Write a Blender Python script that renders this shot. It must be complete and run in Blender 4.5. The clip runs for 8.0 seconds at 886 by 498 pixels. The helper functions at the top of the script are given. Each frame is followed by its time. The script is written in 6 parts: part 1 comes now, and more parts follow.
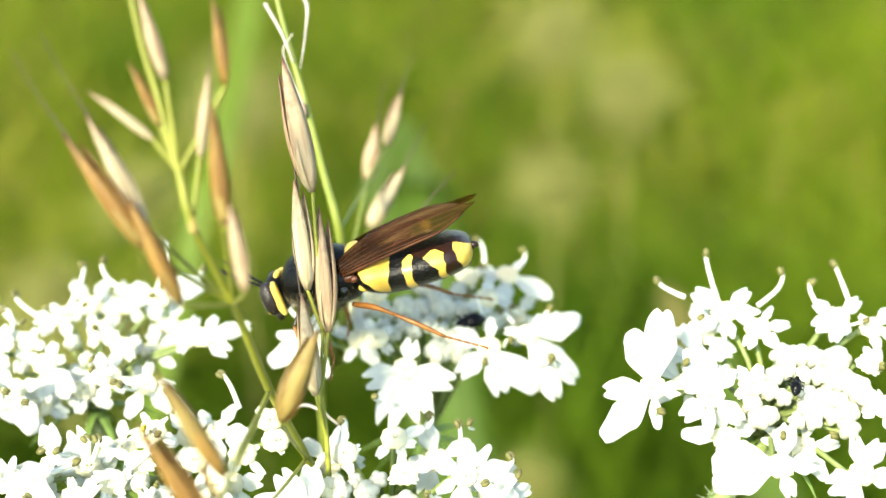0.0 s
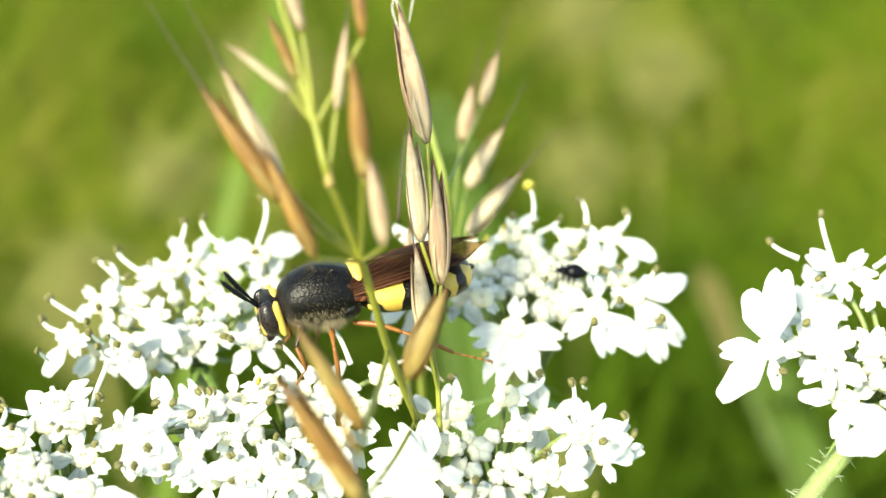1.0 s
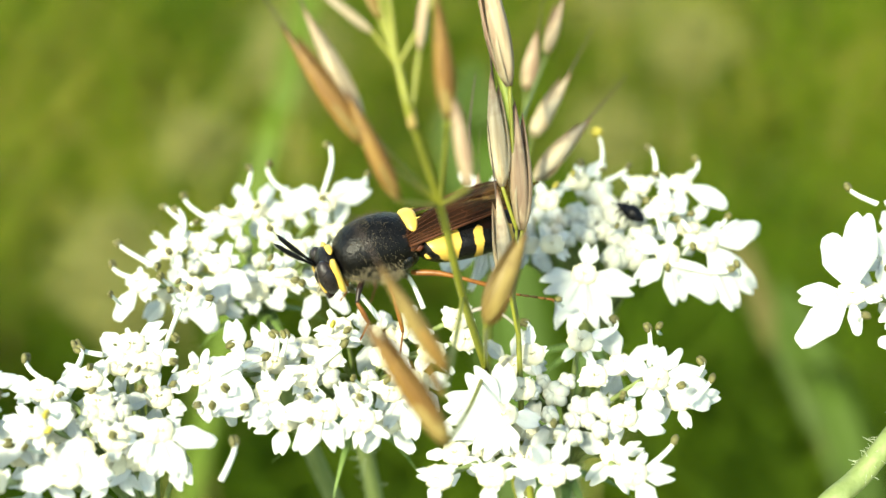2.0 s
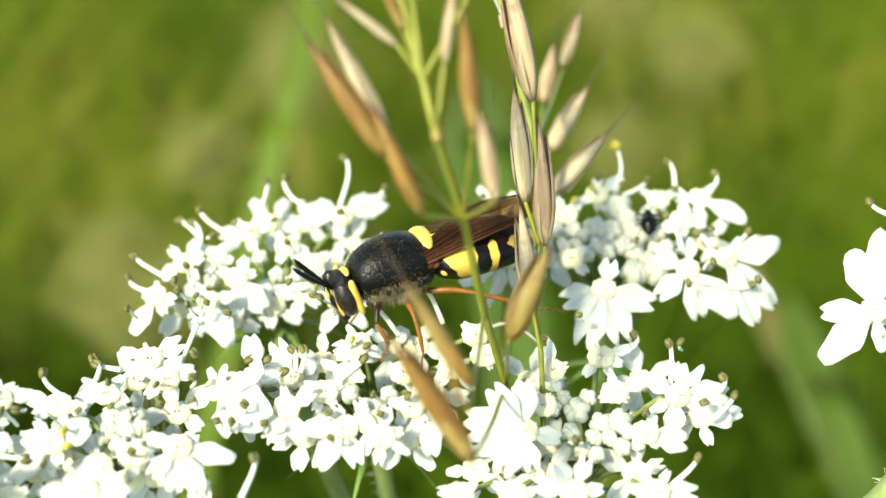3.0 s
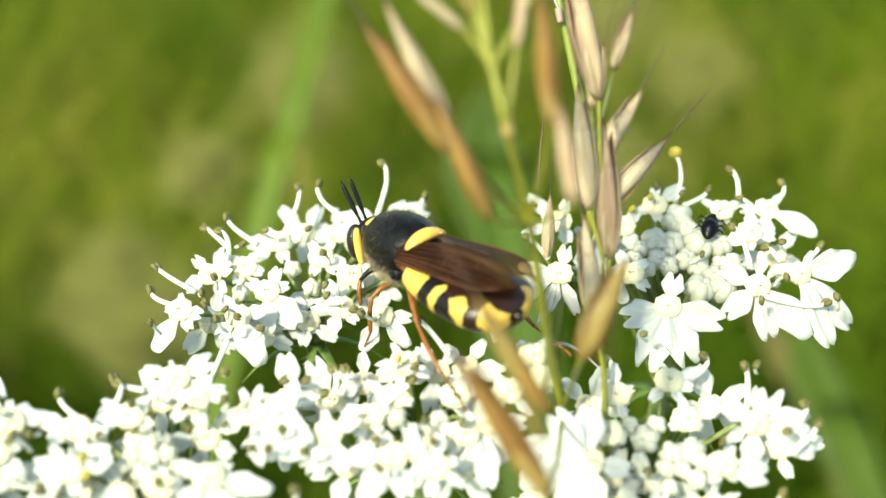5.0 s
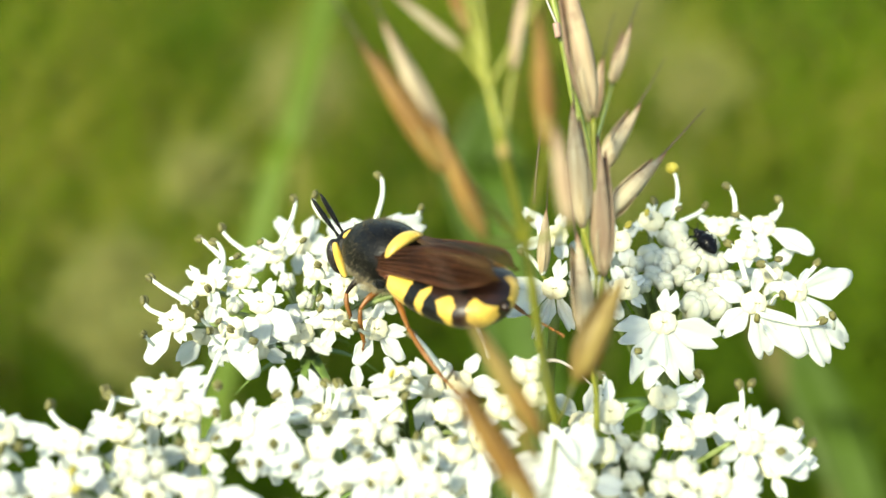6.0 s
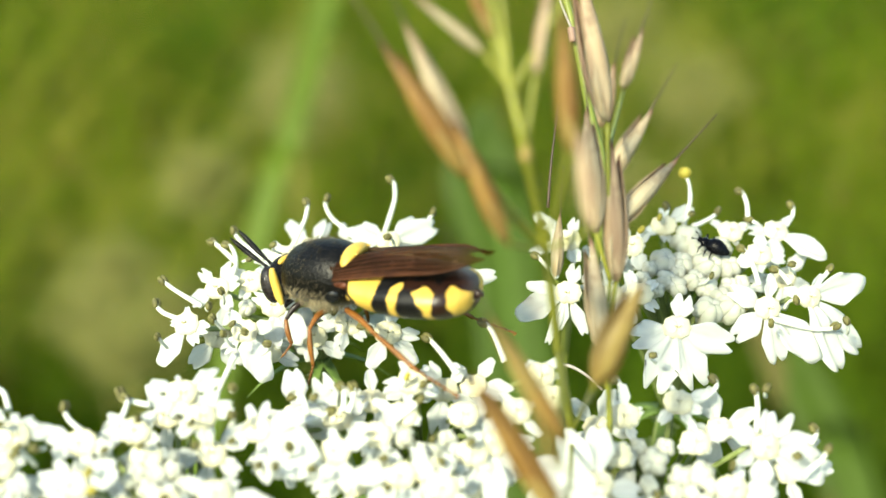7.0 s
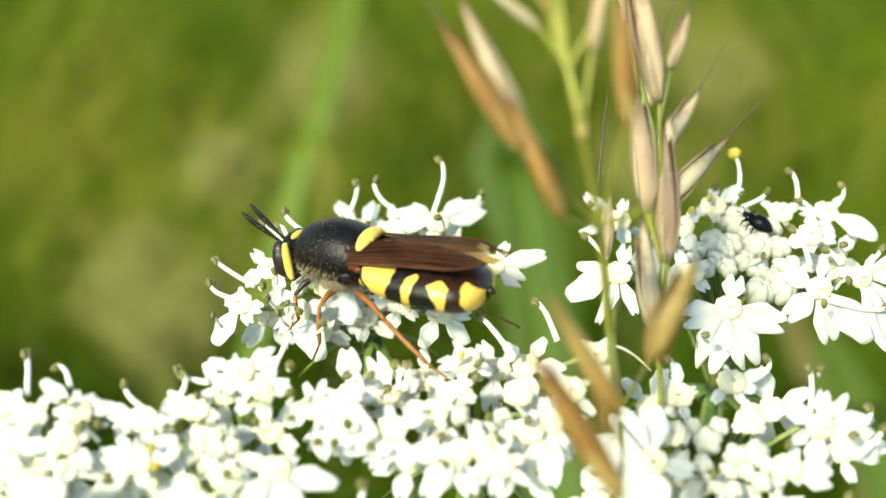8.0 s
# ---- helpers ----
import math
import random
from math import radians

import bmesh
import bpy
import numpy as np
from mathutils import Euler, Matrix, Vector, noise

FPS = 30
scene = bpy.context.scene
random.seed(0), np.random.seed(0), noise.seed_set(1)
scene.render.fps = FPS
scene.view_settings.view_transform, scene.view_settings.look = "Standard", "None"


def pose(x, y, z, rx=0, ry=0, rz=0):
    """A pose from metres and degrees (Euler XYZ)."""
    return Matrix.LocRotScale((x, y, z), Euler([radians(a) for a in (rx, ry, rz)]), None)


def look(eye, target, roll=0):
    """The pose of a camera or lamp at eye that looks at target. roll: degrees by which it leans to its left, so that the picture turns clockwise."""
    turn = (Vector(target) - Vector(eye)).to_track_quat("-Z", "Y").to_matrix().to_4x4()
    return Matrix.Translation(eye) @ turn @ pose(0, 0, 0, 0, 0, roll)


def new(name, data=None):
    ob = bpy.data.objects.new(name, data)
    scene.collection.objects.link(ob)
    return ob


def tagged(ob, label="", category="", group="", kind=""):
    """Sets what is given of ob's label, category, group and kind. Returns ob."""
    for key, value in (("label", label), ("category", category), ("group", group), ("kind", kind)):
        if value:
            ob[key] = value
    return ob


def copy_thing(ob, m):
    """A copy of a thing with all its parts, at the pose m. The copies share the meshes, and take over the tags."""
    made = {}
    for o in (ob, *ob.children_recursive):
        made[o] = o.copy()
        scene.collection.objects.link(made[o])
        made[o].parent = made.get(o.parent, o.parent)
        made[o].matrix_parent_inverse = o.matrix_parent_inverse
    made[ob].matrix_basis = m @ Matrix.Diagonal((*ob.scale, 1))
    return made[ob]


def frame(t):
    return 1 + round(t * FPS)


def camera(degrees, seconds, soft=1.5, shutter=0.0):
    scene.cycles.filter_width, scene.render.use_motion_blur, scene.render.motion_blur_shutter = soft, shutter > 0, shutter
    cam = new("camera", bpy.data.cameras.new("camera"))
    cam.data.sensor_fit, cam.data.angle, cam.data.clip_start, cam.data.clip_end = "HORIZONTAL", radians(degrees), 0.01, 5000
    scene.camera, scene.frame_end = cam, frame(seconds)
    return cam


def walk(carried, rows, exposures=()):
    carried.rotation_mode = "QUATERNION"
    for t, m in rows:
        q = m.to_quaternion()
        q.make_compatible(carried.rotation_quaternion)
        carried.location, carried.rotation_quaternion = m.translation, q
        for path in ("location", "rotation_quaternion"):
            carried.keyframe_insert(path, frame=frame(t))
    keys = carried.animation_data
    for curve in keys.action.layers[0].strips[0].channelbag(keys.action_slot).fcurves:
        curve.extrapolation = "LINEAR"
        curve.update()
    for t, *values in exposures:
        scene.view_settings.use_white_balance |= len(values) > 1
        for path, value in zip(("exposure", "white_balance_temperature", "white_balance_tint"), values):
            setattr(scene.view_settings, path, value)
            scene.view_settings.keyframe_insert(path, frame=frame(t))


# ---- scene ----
from mathutils import Quaternion

MM = 0.001
UMBEL = Vector((0.0, 0.0, 0.60))        # middle of the flower head; lists below are millimetres from here

# ---------------------------------------------------------------- camera
cam = camera(45.0, 8.0, soft=1.5)
cam.data.dof.use_dof = True
cam.data.dof.focus_distance = 0.0574
cam.data.dof.aperture_fstop = 25.0
walk(cam, [
    (0.0, pose(0.00013, -0.05717, 0.63343, 65.000, -0.000, -0.000)),
    (0.2, pose(-0.00179, -0.05719, 0.63295, 64.647, 0.151, 0.601)),
    (0.5, pose(-0.00352, -0.05704, 0.63280, 64.746, 0.082, 0.729)),
    (1.0, pose(-0.00492, -0.05728, 0.63188, 64.025, -0.043, 1.409)),
    (1.5, pose(-0.00684, -0.05741, 0.63074, 63.259, 0.469, 2.313)),
    (2.0, pose(-0.00765, -0.05758, 0.63026, 62.513, 0.408, 2.630)),
    (3.5, pose(-0.00973, -0.05696, 0.63032, 63.250, 0.268, 3.089)),
    (4.0, pose(-0.01091, -0.05676, 0.62972, 63.009, 0.241, 3.592)),
    (4.2, pose(-0.01093, -0.05616, 0.62979, 64.284, 0.380, 2.295)),
    (5.3, pose(-0.01205, -0.05267, 0.62726, 64.032, -0.488, 3.323)),
    (5.5, pose(-0.01213, -0.05281, 0.62741, 64.082, -0.476, 3.648)),
    (6.0, pose(-0.01154, -0.05270, 0.62805, 64.390, -0.770, 3.088)),
    (6.5, pose(-0.01138, -0.05284, 0.62801, 65.160, -0.616, 3.576)),
    (7.0, pose(-0.01248, -0.05277, 0.62782, 64.783, -1.081, 3.009)),
    (7.5, pose(-0.01325, -0.05312, 0.62759, 64.649, -0.871, 3.330)),
    (8.0, pose(-0.01397, -0.05326, 0.62762, 64.038, -0.538, 4.129)),
], exposures=[(0.0, 1.84, 7350, -1), (1.0, 1.71, 7350, -2), (2.0, 1.50, 7350, -4), (3.5, 1.33, 7350, -4), (8.0, 1.29, 7350, -4)])

# ---------------------------------------------------------------- light
SUN_FROM = Vector((-0.42, -0.68, 0.66)).normalized()
world = bpy.data.worlds.new("sky")
scene.world = world
world.use_nodes = True
wn = world.node_tree
sky = wn.nodes.new("ShaderNodeTexSky")
sky.sky_type = "NISHITA"
sky.sun_disc = False
sky.sun_elevation = math.asin(SUN_FROM.z)
sky.sun_rotation = math.atan2(SUN_FROM.x, SUN_FROM.y)
wn.links.new(sky.outputs[0], wn.nodes["Background"].inputs[0])
wn.nodes["Background"].inputs[1].default_value = 0.15
sun_data = bpy.data.lights.new("sun", "SUN")
sun_data.energy = 3.6
sun_data.angle = radians(6.0)
sun_data.color = (1.0, 0.94, 0.80)
sun = new("sun", sun_data)
sun.matrix_world = look((0, 0, 5), Vector((0, 0, 5)) - SUN_FROM)


# ---------------------------------------------------------------- materials
def material(name, colour, colour2=None, rough=0.55, scale=1500.0, stretch=(1, 1, 1), bump=0.0, translucent=0.0,
             metallic=0.0, spec=0.4, per_object=0.0, per_island=0.0, coat=0.0, detail=4.0, trans_colour=None, sharp=0.0):
    """Two-colour noise surface in object space (scale per metre), optional light passing through."""
    m = bpy.data.materials.new(name)
    m.use_nodes = True
    t = m.node_tree
    n, l = t.nodes, t.links
    b = n["Principled BSDF"]
    out = n["Material Output"]
    co = n.new("ShaderNodeTexCoord")
    mp = n.new("ShaderNodeMapping")
    mp.inputs["Scale"].default_value = stretch
    l.new(co.outputs["Object"], mp.inputs[0])
    tex = n.new("ShaderNodeTexNoise")
    tex.inputs["Scale"].default_value = scale
    tex.inputs["Detail"].default_value = detail
    l.new(mp.outputs[0], tex.inputs["Vector"])
    ramp = n.new("ShaderNodeValToRGB")
    c2 = colour2 or tuple(0.8 * v for v in colour)
    ramp.color_ramp.elements[0].position, ramp.color_ramp.elements[1].position = 0.32 + sharp, 0.68 - sharp
    ramp.color_ramp.elements[0].color = (*c2, 1)
    ramp.color_ramp.elements[1].color = (*colour, 1)
    l.new(tex.outputs[0], ramp.inputs[0])
    col = ramp.outputs[0]
    if per_object or per_island:
        src = n.new("ShaderNodeObjectInfo").outputs["Random"] if per_object else n.new("ShaderNodeNewGeometry").outputs["Random Per Island"]
        amount = per_object or per_island
        mr = n.new("ShaderNodeMapRange")
        mr.inputs["To Min"].default_value, mr.inputs["To Max"].default_value = 1 - amount, 1 + amount
        l.new(src, mr.inputs[0])
        hsv = n.new("ShaderNodeHueSaturation")
        l.new(mr.outputs[0], hsv.inputs["Value"])
        l.new(col, hsv.inputs["Color"])
        col = hsv.outputs[0]
    l.new(col, b.inputs["Base Color"])
    b.inputs["Roughness"].default_value = rough
    b.inputs["Metallic"].default_value = metallic
    b.inputs["Specular IOR Level"].default_value = spec
    b.inputs["Coat Weight"].default_value = coat
    normal = None
    if bump:
        fine = n.new("ShaderNodeTexNoise")
        fine.inputs["Scale"].default_value = scale * 2.5
        fine.inputs["Detail"].default_value = 3
        l.new(mp.outputs[0], fine.inputs["Vector"])
        bp = n.new("ShaderNodeBump")
        bp.inputs["Strength"].default_value = bump
        bp.inputs["Distance"].default_value = 0.0001
        l.new(fine.outputs[0], bp.inputs["Height"])
        l.new(bp.outputs[0], b.inputs["Normal"])
        normal = bp.outputs[0]
    if translucent:
        tr = n.new("ShaderNodeBsdfTranslucent")
        if trans_colour:
            tr.inputs[0].default_value = (*trans_colour, 1)
        else:
            l.new(col, tr.inputs[0])
        mix = n.new("ShaderNodeMixShader")
        mix.inputs[0].default_value = translucent
        l.new(b.outputs[0], mix.inputs[1])
        l.new(tr.outputs[0], mix.inputs[2])
        l.new(mix.outputs[0], out.inputs[0])
    return m


PETAL = material("petal_white", (0.82, 0.84, 0.83), (0.69, 0.71, 0.705), rough=0.6, scale=900, stretch=(1, 3, 1), bump=0.35, translucent=0.6, spec=0.2, trans_colour=(0.79, 0.81, 0.79))
DISC = material("flower_disc_cream", (0.62, 0.59, 0.43), (0.54, 0.51, 0.35), rough=0.45, scale=2200, bump=0.5, spec=0.4)
OVARY = material("ovary_green", (0.42, 0.48, 0.26), (0.32, 0.40, 0.18), rough=0.5, scale=1800, bump=0.4, translucent=0.15)
FILAMENT = material("filament_white", (0.82, 0.83, 0.78), (0.74, 0.77, 0.68), rough=0.5, scale=1500, translucent=0.25)
ANTHER = material("anther_olive", (0.15, 0.14, 0.04), (0.06, 0.055, 0.018), rough=0.6, scale=4000, bump=0.5)
ANTHER_YELLOW = material("anther_yellow", (0.4, 0.34, 0.05), (0.3, 0.25, 0.035), rough=0.6, scale=4000, bump=0.5)
BUD = material("bud_cream", (0.70, 0.705, 0.63), (0.58, 0.59, 0.48), rough=0.5, scale=1200, bump=0.2, translucent=0.38, per_object=0.06)
STALK = material("stalk_green", (0.22, 0.27, 0.10), (0.16, 0.21, 0.065), rough=0.5, scale=900, stretch=(3, 3, 0.4), bump=0.4, translucent=0.1)
HAIR = material("stalk_hair", (0.55, 0.60, 0.45), (0.45, 0.50, 0.35), rough=0.5, translucent=0.3)
BRACT = material("bract_green", (0.20, 0.30, 0.08), (0.14, 0.23, 0.05), rough=0.5, scale=1500, translucent=0.3)

def husk_material(name, base, body, tip, translucent=0.35):
    """A dry scale, one unit long: pale at its foot, streaked along its ribs, stained dark towards the tip; its blotches
    also darken a flank to imitate side light.
    """
    m = material(name, body, base, rough=0.42, scale=4, stretch=(5, 5, 0.15), sharp=0.05, bump=0.5, translucent=0.0, per_object=0.12, spec=0.25)
    n, l = m.node_tree.nodes, m.node_tree.links
    b = n["Principled BSDF"]
    streaks = b.inputs["Base Color"].links[0].from_socket
    co = n.new("ShaderNodeTexCoord")
    sep = n.new("ShaderNodeSeparateXYZ")
    l.new(co.outputs["Object"], sep.inputs[0])
    blotch = n.new("ShaderNodeTexNoise")
    blotch.inputs["Scale"].default_value = 9.0
    blotch.inputs["Detail"].default_value = 2.0
    l.new(co.outputs["Object"], blotch.inputs["Vector"])
    total = n.new("ShaderNodeMath")
    total.operation = "MULTIPLY_ADD"
    l.new(blotch.outputs[0], total.inputs[0])
    total.inputs[1].default_value = 1.1
    l.new(sep.outputs["Z"], total.inputs[2])
    dark = n.new("ShaderNodeMapRange")
    dark.inputs["From Min"].default_value, dark.inputs["From Max"].default_value = 1.08, 1.6
    l.new(total.outputs[0], dark.inputs[0])
    mix = n.new("ShaderNodeMix")
    mix.data_type = "RGBA"
    l.new(dark.outputs[0], mix.inputs["Factor"])
    l.new(streaks, mix.inputs["A"])
    mix.inputs["B"].default_value = (*tip, 1)
    l.new(mix.outputs["Result"], b.inputs["Base Color"])
    tr = n.new("ShaderNodeBsdfTranslucent")
    l.new(mix.outputs["Result"], tr.inputs[0])
    both = n.new("ShaderNodeMixShader")
    both.inputs[0].default_value = translucent
    l.new(b.outputs[0], both.inputs[1])
    l.new(tr.outputs[0], both.inputs[2])
    l.new(both.outputs[0], n["Material Output"].inputs[0])
    return m


HUSK = {
    "straw": husk_material("husk_straw", (0.30, 0.19, 0.12), (0.51, 0.40, 0.26), (0.18, 0.09, 0.065), 0.35),
    "pale": husk_material("husk_pale", (0.44, 0.34, 0.21), (0.63, 0.55, 0.385), (0.30, 0.18, 0.12), 0.42),
    "brown": husk_material("husk_brown", (0.19, 0.09, 0.024), (0.37, 0.225, 0.058), (0.12, 0.052, 0.018), 0.42),
    "olive": husk_material("husk_olive", (0.18, 0.115, 0.035), (0.36, 0.265, 0.085), (0.15, 0.085, 0.03), 0.38),
}
AWN = material("awn_dark", (0.07, 0.045, 0.03), (0.04, 0.022, 0.018), rough=0.5, scale=900)
CULM = material("culm_green", (0.255, 0.26, 0.037), (0.185, 0.195, 0.025), rough=0.42, scale=300, stretch=(4, 4, 0.3), bump=0.4, translucent=0.15)
CULM_FRESH = material("culm_fresh", (0.23, 0.265, 0.055), (0.16, 0.2, 0.035), rough=0.42, scale=300, stretch=(4, 4, 0.3), bump=0.4, translucent=0.15)
NODE_TAN = material("node_tan", (0.3, 0.22, 0.07), (0.22, 0.16, 0.045), rough=0.5, scale=700)

FLY_BLACK = material("fly_black", (0.007, 0.0065, 0.0065), (0.003, 0.003, 0.0035), rough=0.3, scale=2500, bump=0.7, spec=0.18)
FLY_THORAX = material("fly_thorax", (0.006, 0.0055, 0.005), (0.002, 0.002, 0.002), rough=0.3, scale=2600, bump=0.5, spec=0.16)
FLY_YELLOW = material("fly_yellow", (0.60, 0.41, 0.085), (0.50, 0.32, 0.055), rough=0.38, scale=900, bump=0.3, spec=0.4)
FLY_BROWN = material("fly_brown", (0.018, 0.006, 0.003), (0.01, 0.003, 0.002), rough=0.38, scale=1100, bump=0.4)
FLY_EYE = material("fly_eye", (0.018, 0.013, 0.012), (0.010, 0.008, 0.008), rough=0.2, scale=6000, bump=0.3, spec=0.35)
FLY_LEG = material("fly_leg", (0.24, 0.095, 0.018), (0.15, 0.055, 0.011), rough=0.4, scale=1800, bump=0.3, translucent=0.1)
FLY_DARKLEG = material("fly_dark_leg", (0.02, 0.008, 0.004), (0.008, 0.004, 0.003), rough=0.4, scale=1800, bump=0.3)
FLY_FUZZ = material("fly_fuzz", (0.30, 0.25, 0.155), (0.15, 0.125, 0.075), rough=0.6, translucent=0.3)
FLY_FUZZ_DARK = material("fly_fuzz_dark", (0.17, 0.135, 0.075), (0.06, 0.046, 0.025), rough=0.6, translucent=0.2)
FLY_FUZZ_PALE = material("fly_fuzz_pale", (0.55, 0.47, 0.30), (0.36, 0.30, 0.18), rough=0.6, translucent=0.3)
FLY_GLOSS = material("fly_gloss", (0.006, 0.006, 0.008), (0.003, 0.003, 0.004), rough=0.16, scale=2500, bump=0.2, spec=0.45)
FLY_RUSSET = material("fly_russet", (0.10, 0.03, 0.012), (0.05, 0.015, 0.007), rough=0.35, scale=2000, bump=0.4)
BEETLE_BLACK = material("beetle_black", (0.004, 0.004, 0.0055), (0.002, 0.002, 0.003), rough=0.26, scale=5000, bump=0.15, spec=0.12)


def wing_material():
    """Smoky brown membrane: part of the light passes, part shines off."""
    m = bpy.data.materials.new("wing_membrane")
    m.use_nodes = True
    n, l = m.node_tree.nodes, m.node_tree.links
    b = n["Principled BSDF"]
    co = n.new("ShaderNodeTexCoord")
    tex = n.new("ShaderNodeTexNoise")
    tex.inputs["Scale"].default_value = 420
    tex.inputs["Detail"].default_value = 6
    mp = n.new("ShaderNodeMapping")                  # streaks along the wing
    mp.inputs["Scale"].default_value = (0.45, 2.2, 2.2)
    l.new(co.outputs["Object"], mp.inputs[0])
    l.new(mp.outputs[0], tex.inputs["Vector"])
    ramp = n.new("ShaderNodeValToRGB")
    ramp.color_ramp.elements[0].position, ramp.color_ramp.elements[1].position = 0.36, 0.68
    ramp.color_ramp.elements[0].color = (0.010, 0.005, 0.003, 1)
    ramp.color_ramp.elements[1].color = (0.12, 0.075, 0.032, 1)
    ramp.color_ramp.elements.new(0.52).color = (0.05, 0.021, 0.011, 1)
    l.new(tex.outputs[0], ramp.inputs[0])
    l.new(ramp.outputs[0], b.inputs["Base Color"])
    b.inputs["Roughness"].default_value = 0.42
    b.inputs["Specular IOR Level"].default_value = 0.06
    clear = n.new("ShaderNodeBsdfTransparent")
    clear.inputs[0].default_value = (0.74, 0.62, 0.45, 1)
    sep = n.new("ShaderNodeSeparateXYZ")
    l.new(co.outputs["Object"], sep.inputs[0])
    mr = n.new("ShaderNodeMapRange")                 # clearer towards the tip
    mr.inputs["From Min"].default_value, mr.inputs["From Max"].default_value = -0.0095, -0.0035
    mr.inputs["To Min"].default_value, mr.inputs["To Max"].default_value = 0.88, 0.46
    l.new(sep.outputs[0], mr.inputs[0])
    mix = n.new("ShaderNodeMixShader")
    l.new(mr.outputs[0], mix.inputs[0])
    l.new(b.outputs[0], mix.inputs[1])
    l.new(clear.outputs[0], mix.inputs[2])
    l.new(mix.outputs[0], n["Material Output"].inputs[0])
    return m


WING = wing_material()
VEIN = material("wing_vein", (0.075, 0.028, 0.013), (0.04, 0.015, 0.008), rough=0.5, spec=0.1)


# ---------------------------------------------------------------- mesh helpers (all in millimetres)
def mesh_of(name, bm, *mats, smooth=True):
    bmesh.ops.scale(bm, vec=(MM, MM, MM), verts=bm.verts)
    bmesh.ops.recalc_face_normals(bm, faces=bm.faces)
    me = bpy.data.meshes.new(name)
    bm.to_mesh(me)
    bm.free()
    for m in mats:
        me.materials.append(m)
    if smooth:
        me.polygons.foreach_set("use_smooth", [True] * len(me.polygons))
    return me


def child(name, me, parent, m=Matrix.Identity(4), label=""):
    ob = new(name, me)
    ob.parent = parent
    ob.matrix_basis = m
    if label:
        ob["label"] = label
    return ob


def part(name, bm, mat, parent, label="", m=Matrix.Identity(4)):
    return child(name, mesh_of(name, bm, mat), parent, m, label)


def mv(v):
    """Millimetres to metres."""
    return Vector(v) * MM


def at(v):
    """Place given in millimetres from the umbel's middle."""
    return UMBEL + mv(v)


def frame_of(z, x=(1, 0, 0)):
    """Rotation with its z axis along z and its x axis near x."""
    z = Vector(z).normalized()
    x = Vector(x) - z * z.dot(Vector(x))
    if x.length < 1e-6:
        x = z.orthogonal()
    x.normalize()
    y = z.cross(x)
    return Matrix((x, y, z)).transposed().to_4x4()


def tube(bm, pts, radii, sides=8, mat=0, cap=True):
    """A round tube through points; radii one a point."""
    pts = [Vector(p) for p in pts]
    rings, side = [], None
    for i, p in enumerate(pts):
        d = (pts[min(i + 1, len(pts) - 1)] - pts[max(i - 1, 0)]).normalized()
        side = d.orthogonal().normalized() if side is None else (side - d * side.dot(d)).normalized()
        up = d.cross(side)
        r = radii[i] if hasattr(radii, "__len__") else radii
        rings.append([bm.verts.new(p + (side * math.cos(a) + up * math.sin(a)) * r)
                      for a in (2 * math.pi * k / sides for k in range(sides))])
    faces = []
    for a, b in zip(rings, rings[1:]):
        for k in range(sides):
            faces.append(bm.faces.new((a[k], a[(k + 1) % sides], b[(k + 1) % sides], b[k])))
    if cap:
        faces.append(bm.faces.new(rings[0][::-1]))
        faces.append(bm.faces.new(rings[-1]))
    for f in faces:
        f.material_index = mat
    return rings


def smooth_path(pts, n=6):
    """Catmull-Rom through points, n steps a span."""
    p = [Vector(q) for q in pts]
    p = [2 * p[0] - p[1]] + p + [2 * p[-1] - p[-2]]
    res = []
    for i in range(1, len(p) - 2):
        a, b, c, d = p[i - 1:i + 3]
        for k in range(n):
            t = k / n
            res.append(0.5 * (2 * b + (c - a) * t + (2 * a - 5 * b + 4 * c - d) * t * t + (3 * b - a - 3 * c + d) * t ** 3))
    return res + [p[-2]]


def ball(bm, c, r, seg=10, rings=7, mat=0, rot=None):
    """An ellipsoid; r a number or three."""
    r = Vector(r) if hasattr(r, "__len__") else Vector((r, r, r))
    m = Matrix.Translation(c) @ (rot or Matrix.Identity(4)) @ Matrix.Diagonal((*r, 1))
    made = bmesh.ops.create_uvsphere(bm, u_segments=seg, v_segments=rings, radius=1, matrix=m)
    for f in {f for v in made["verts"] for f in v.link_faces}:
        f.material_index = mat


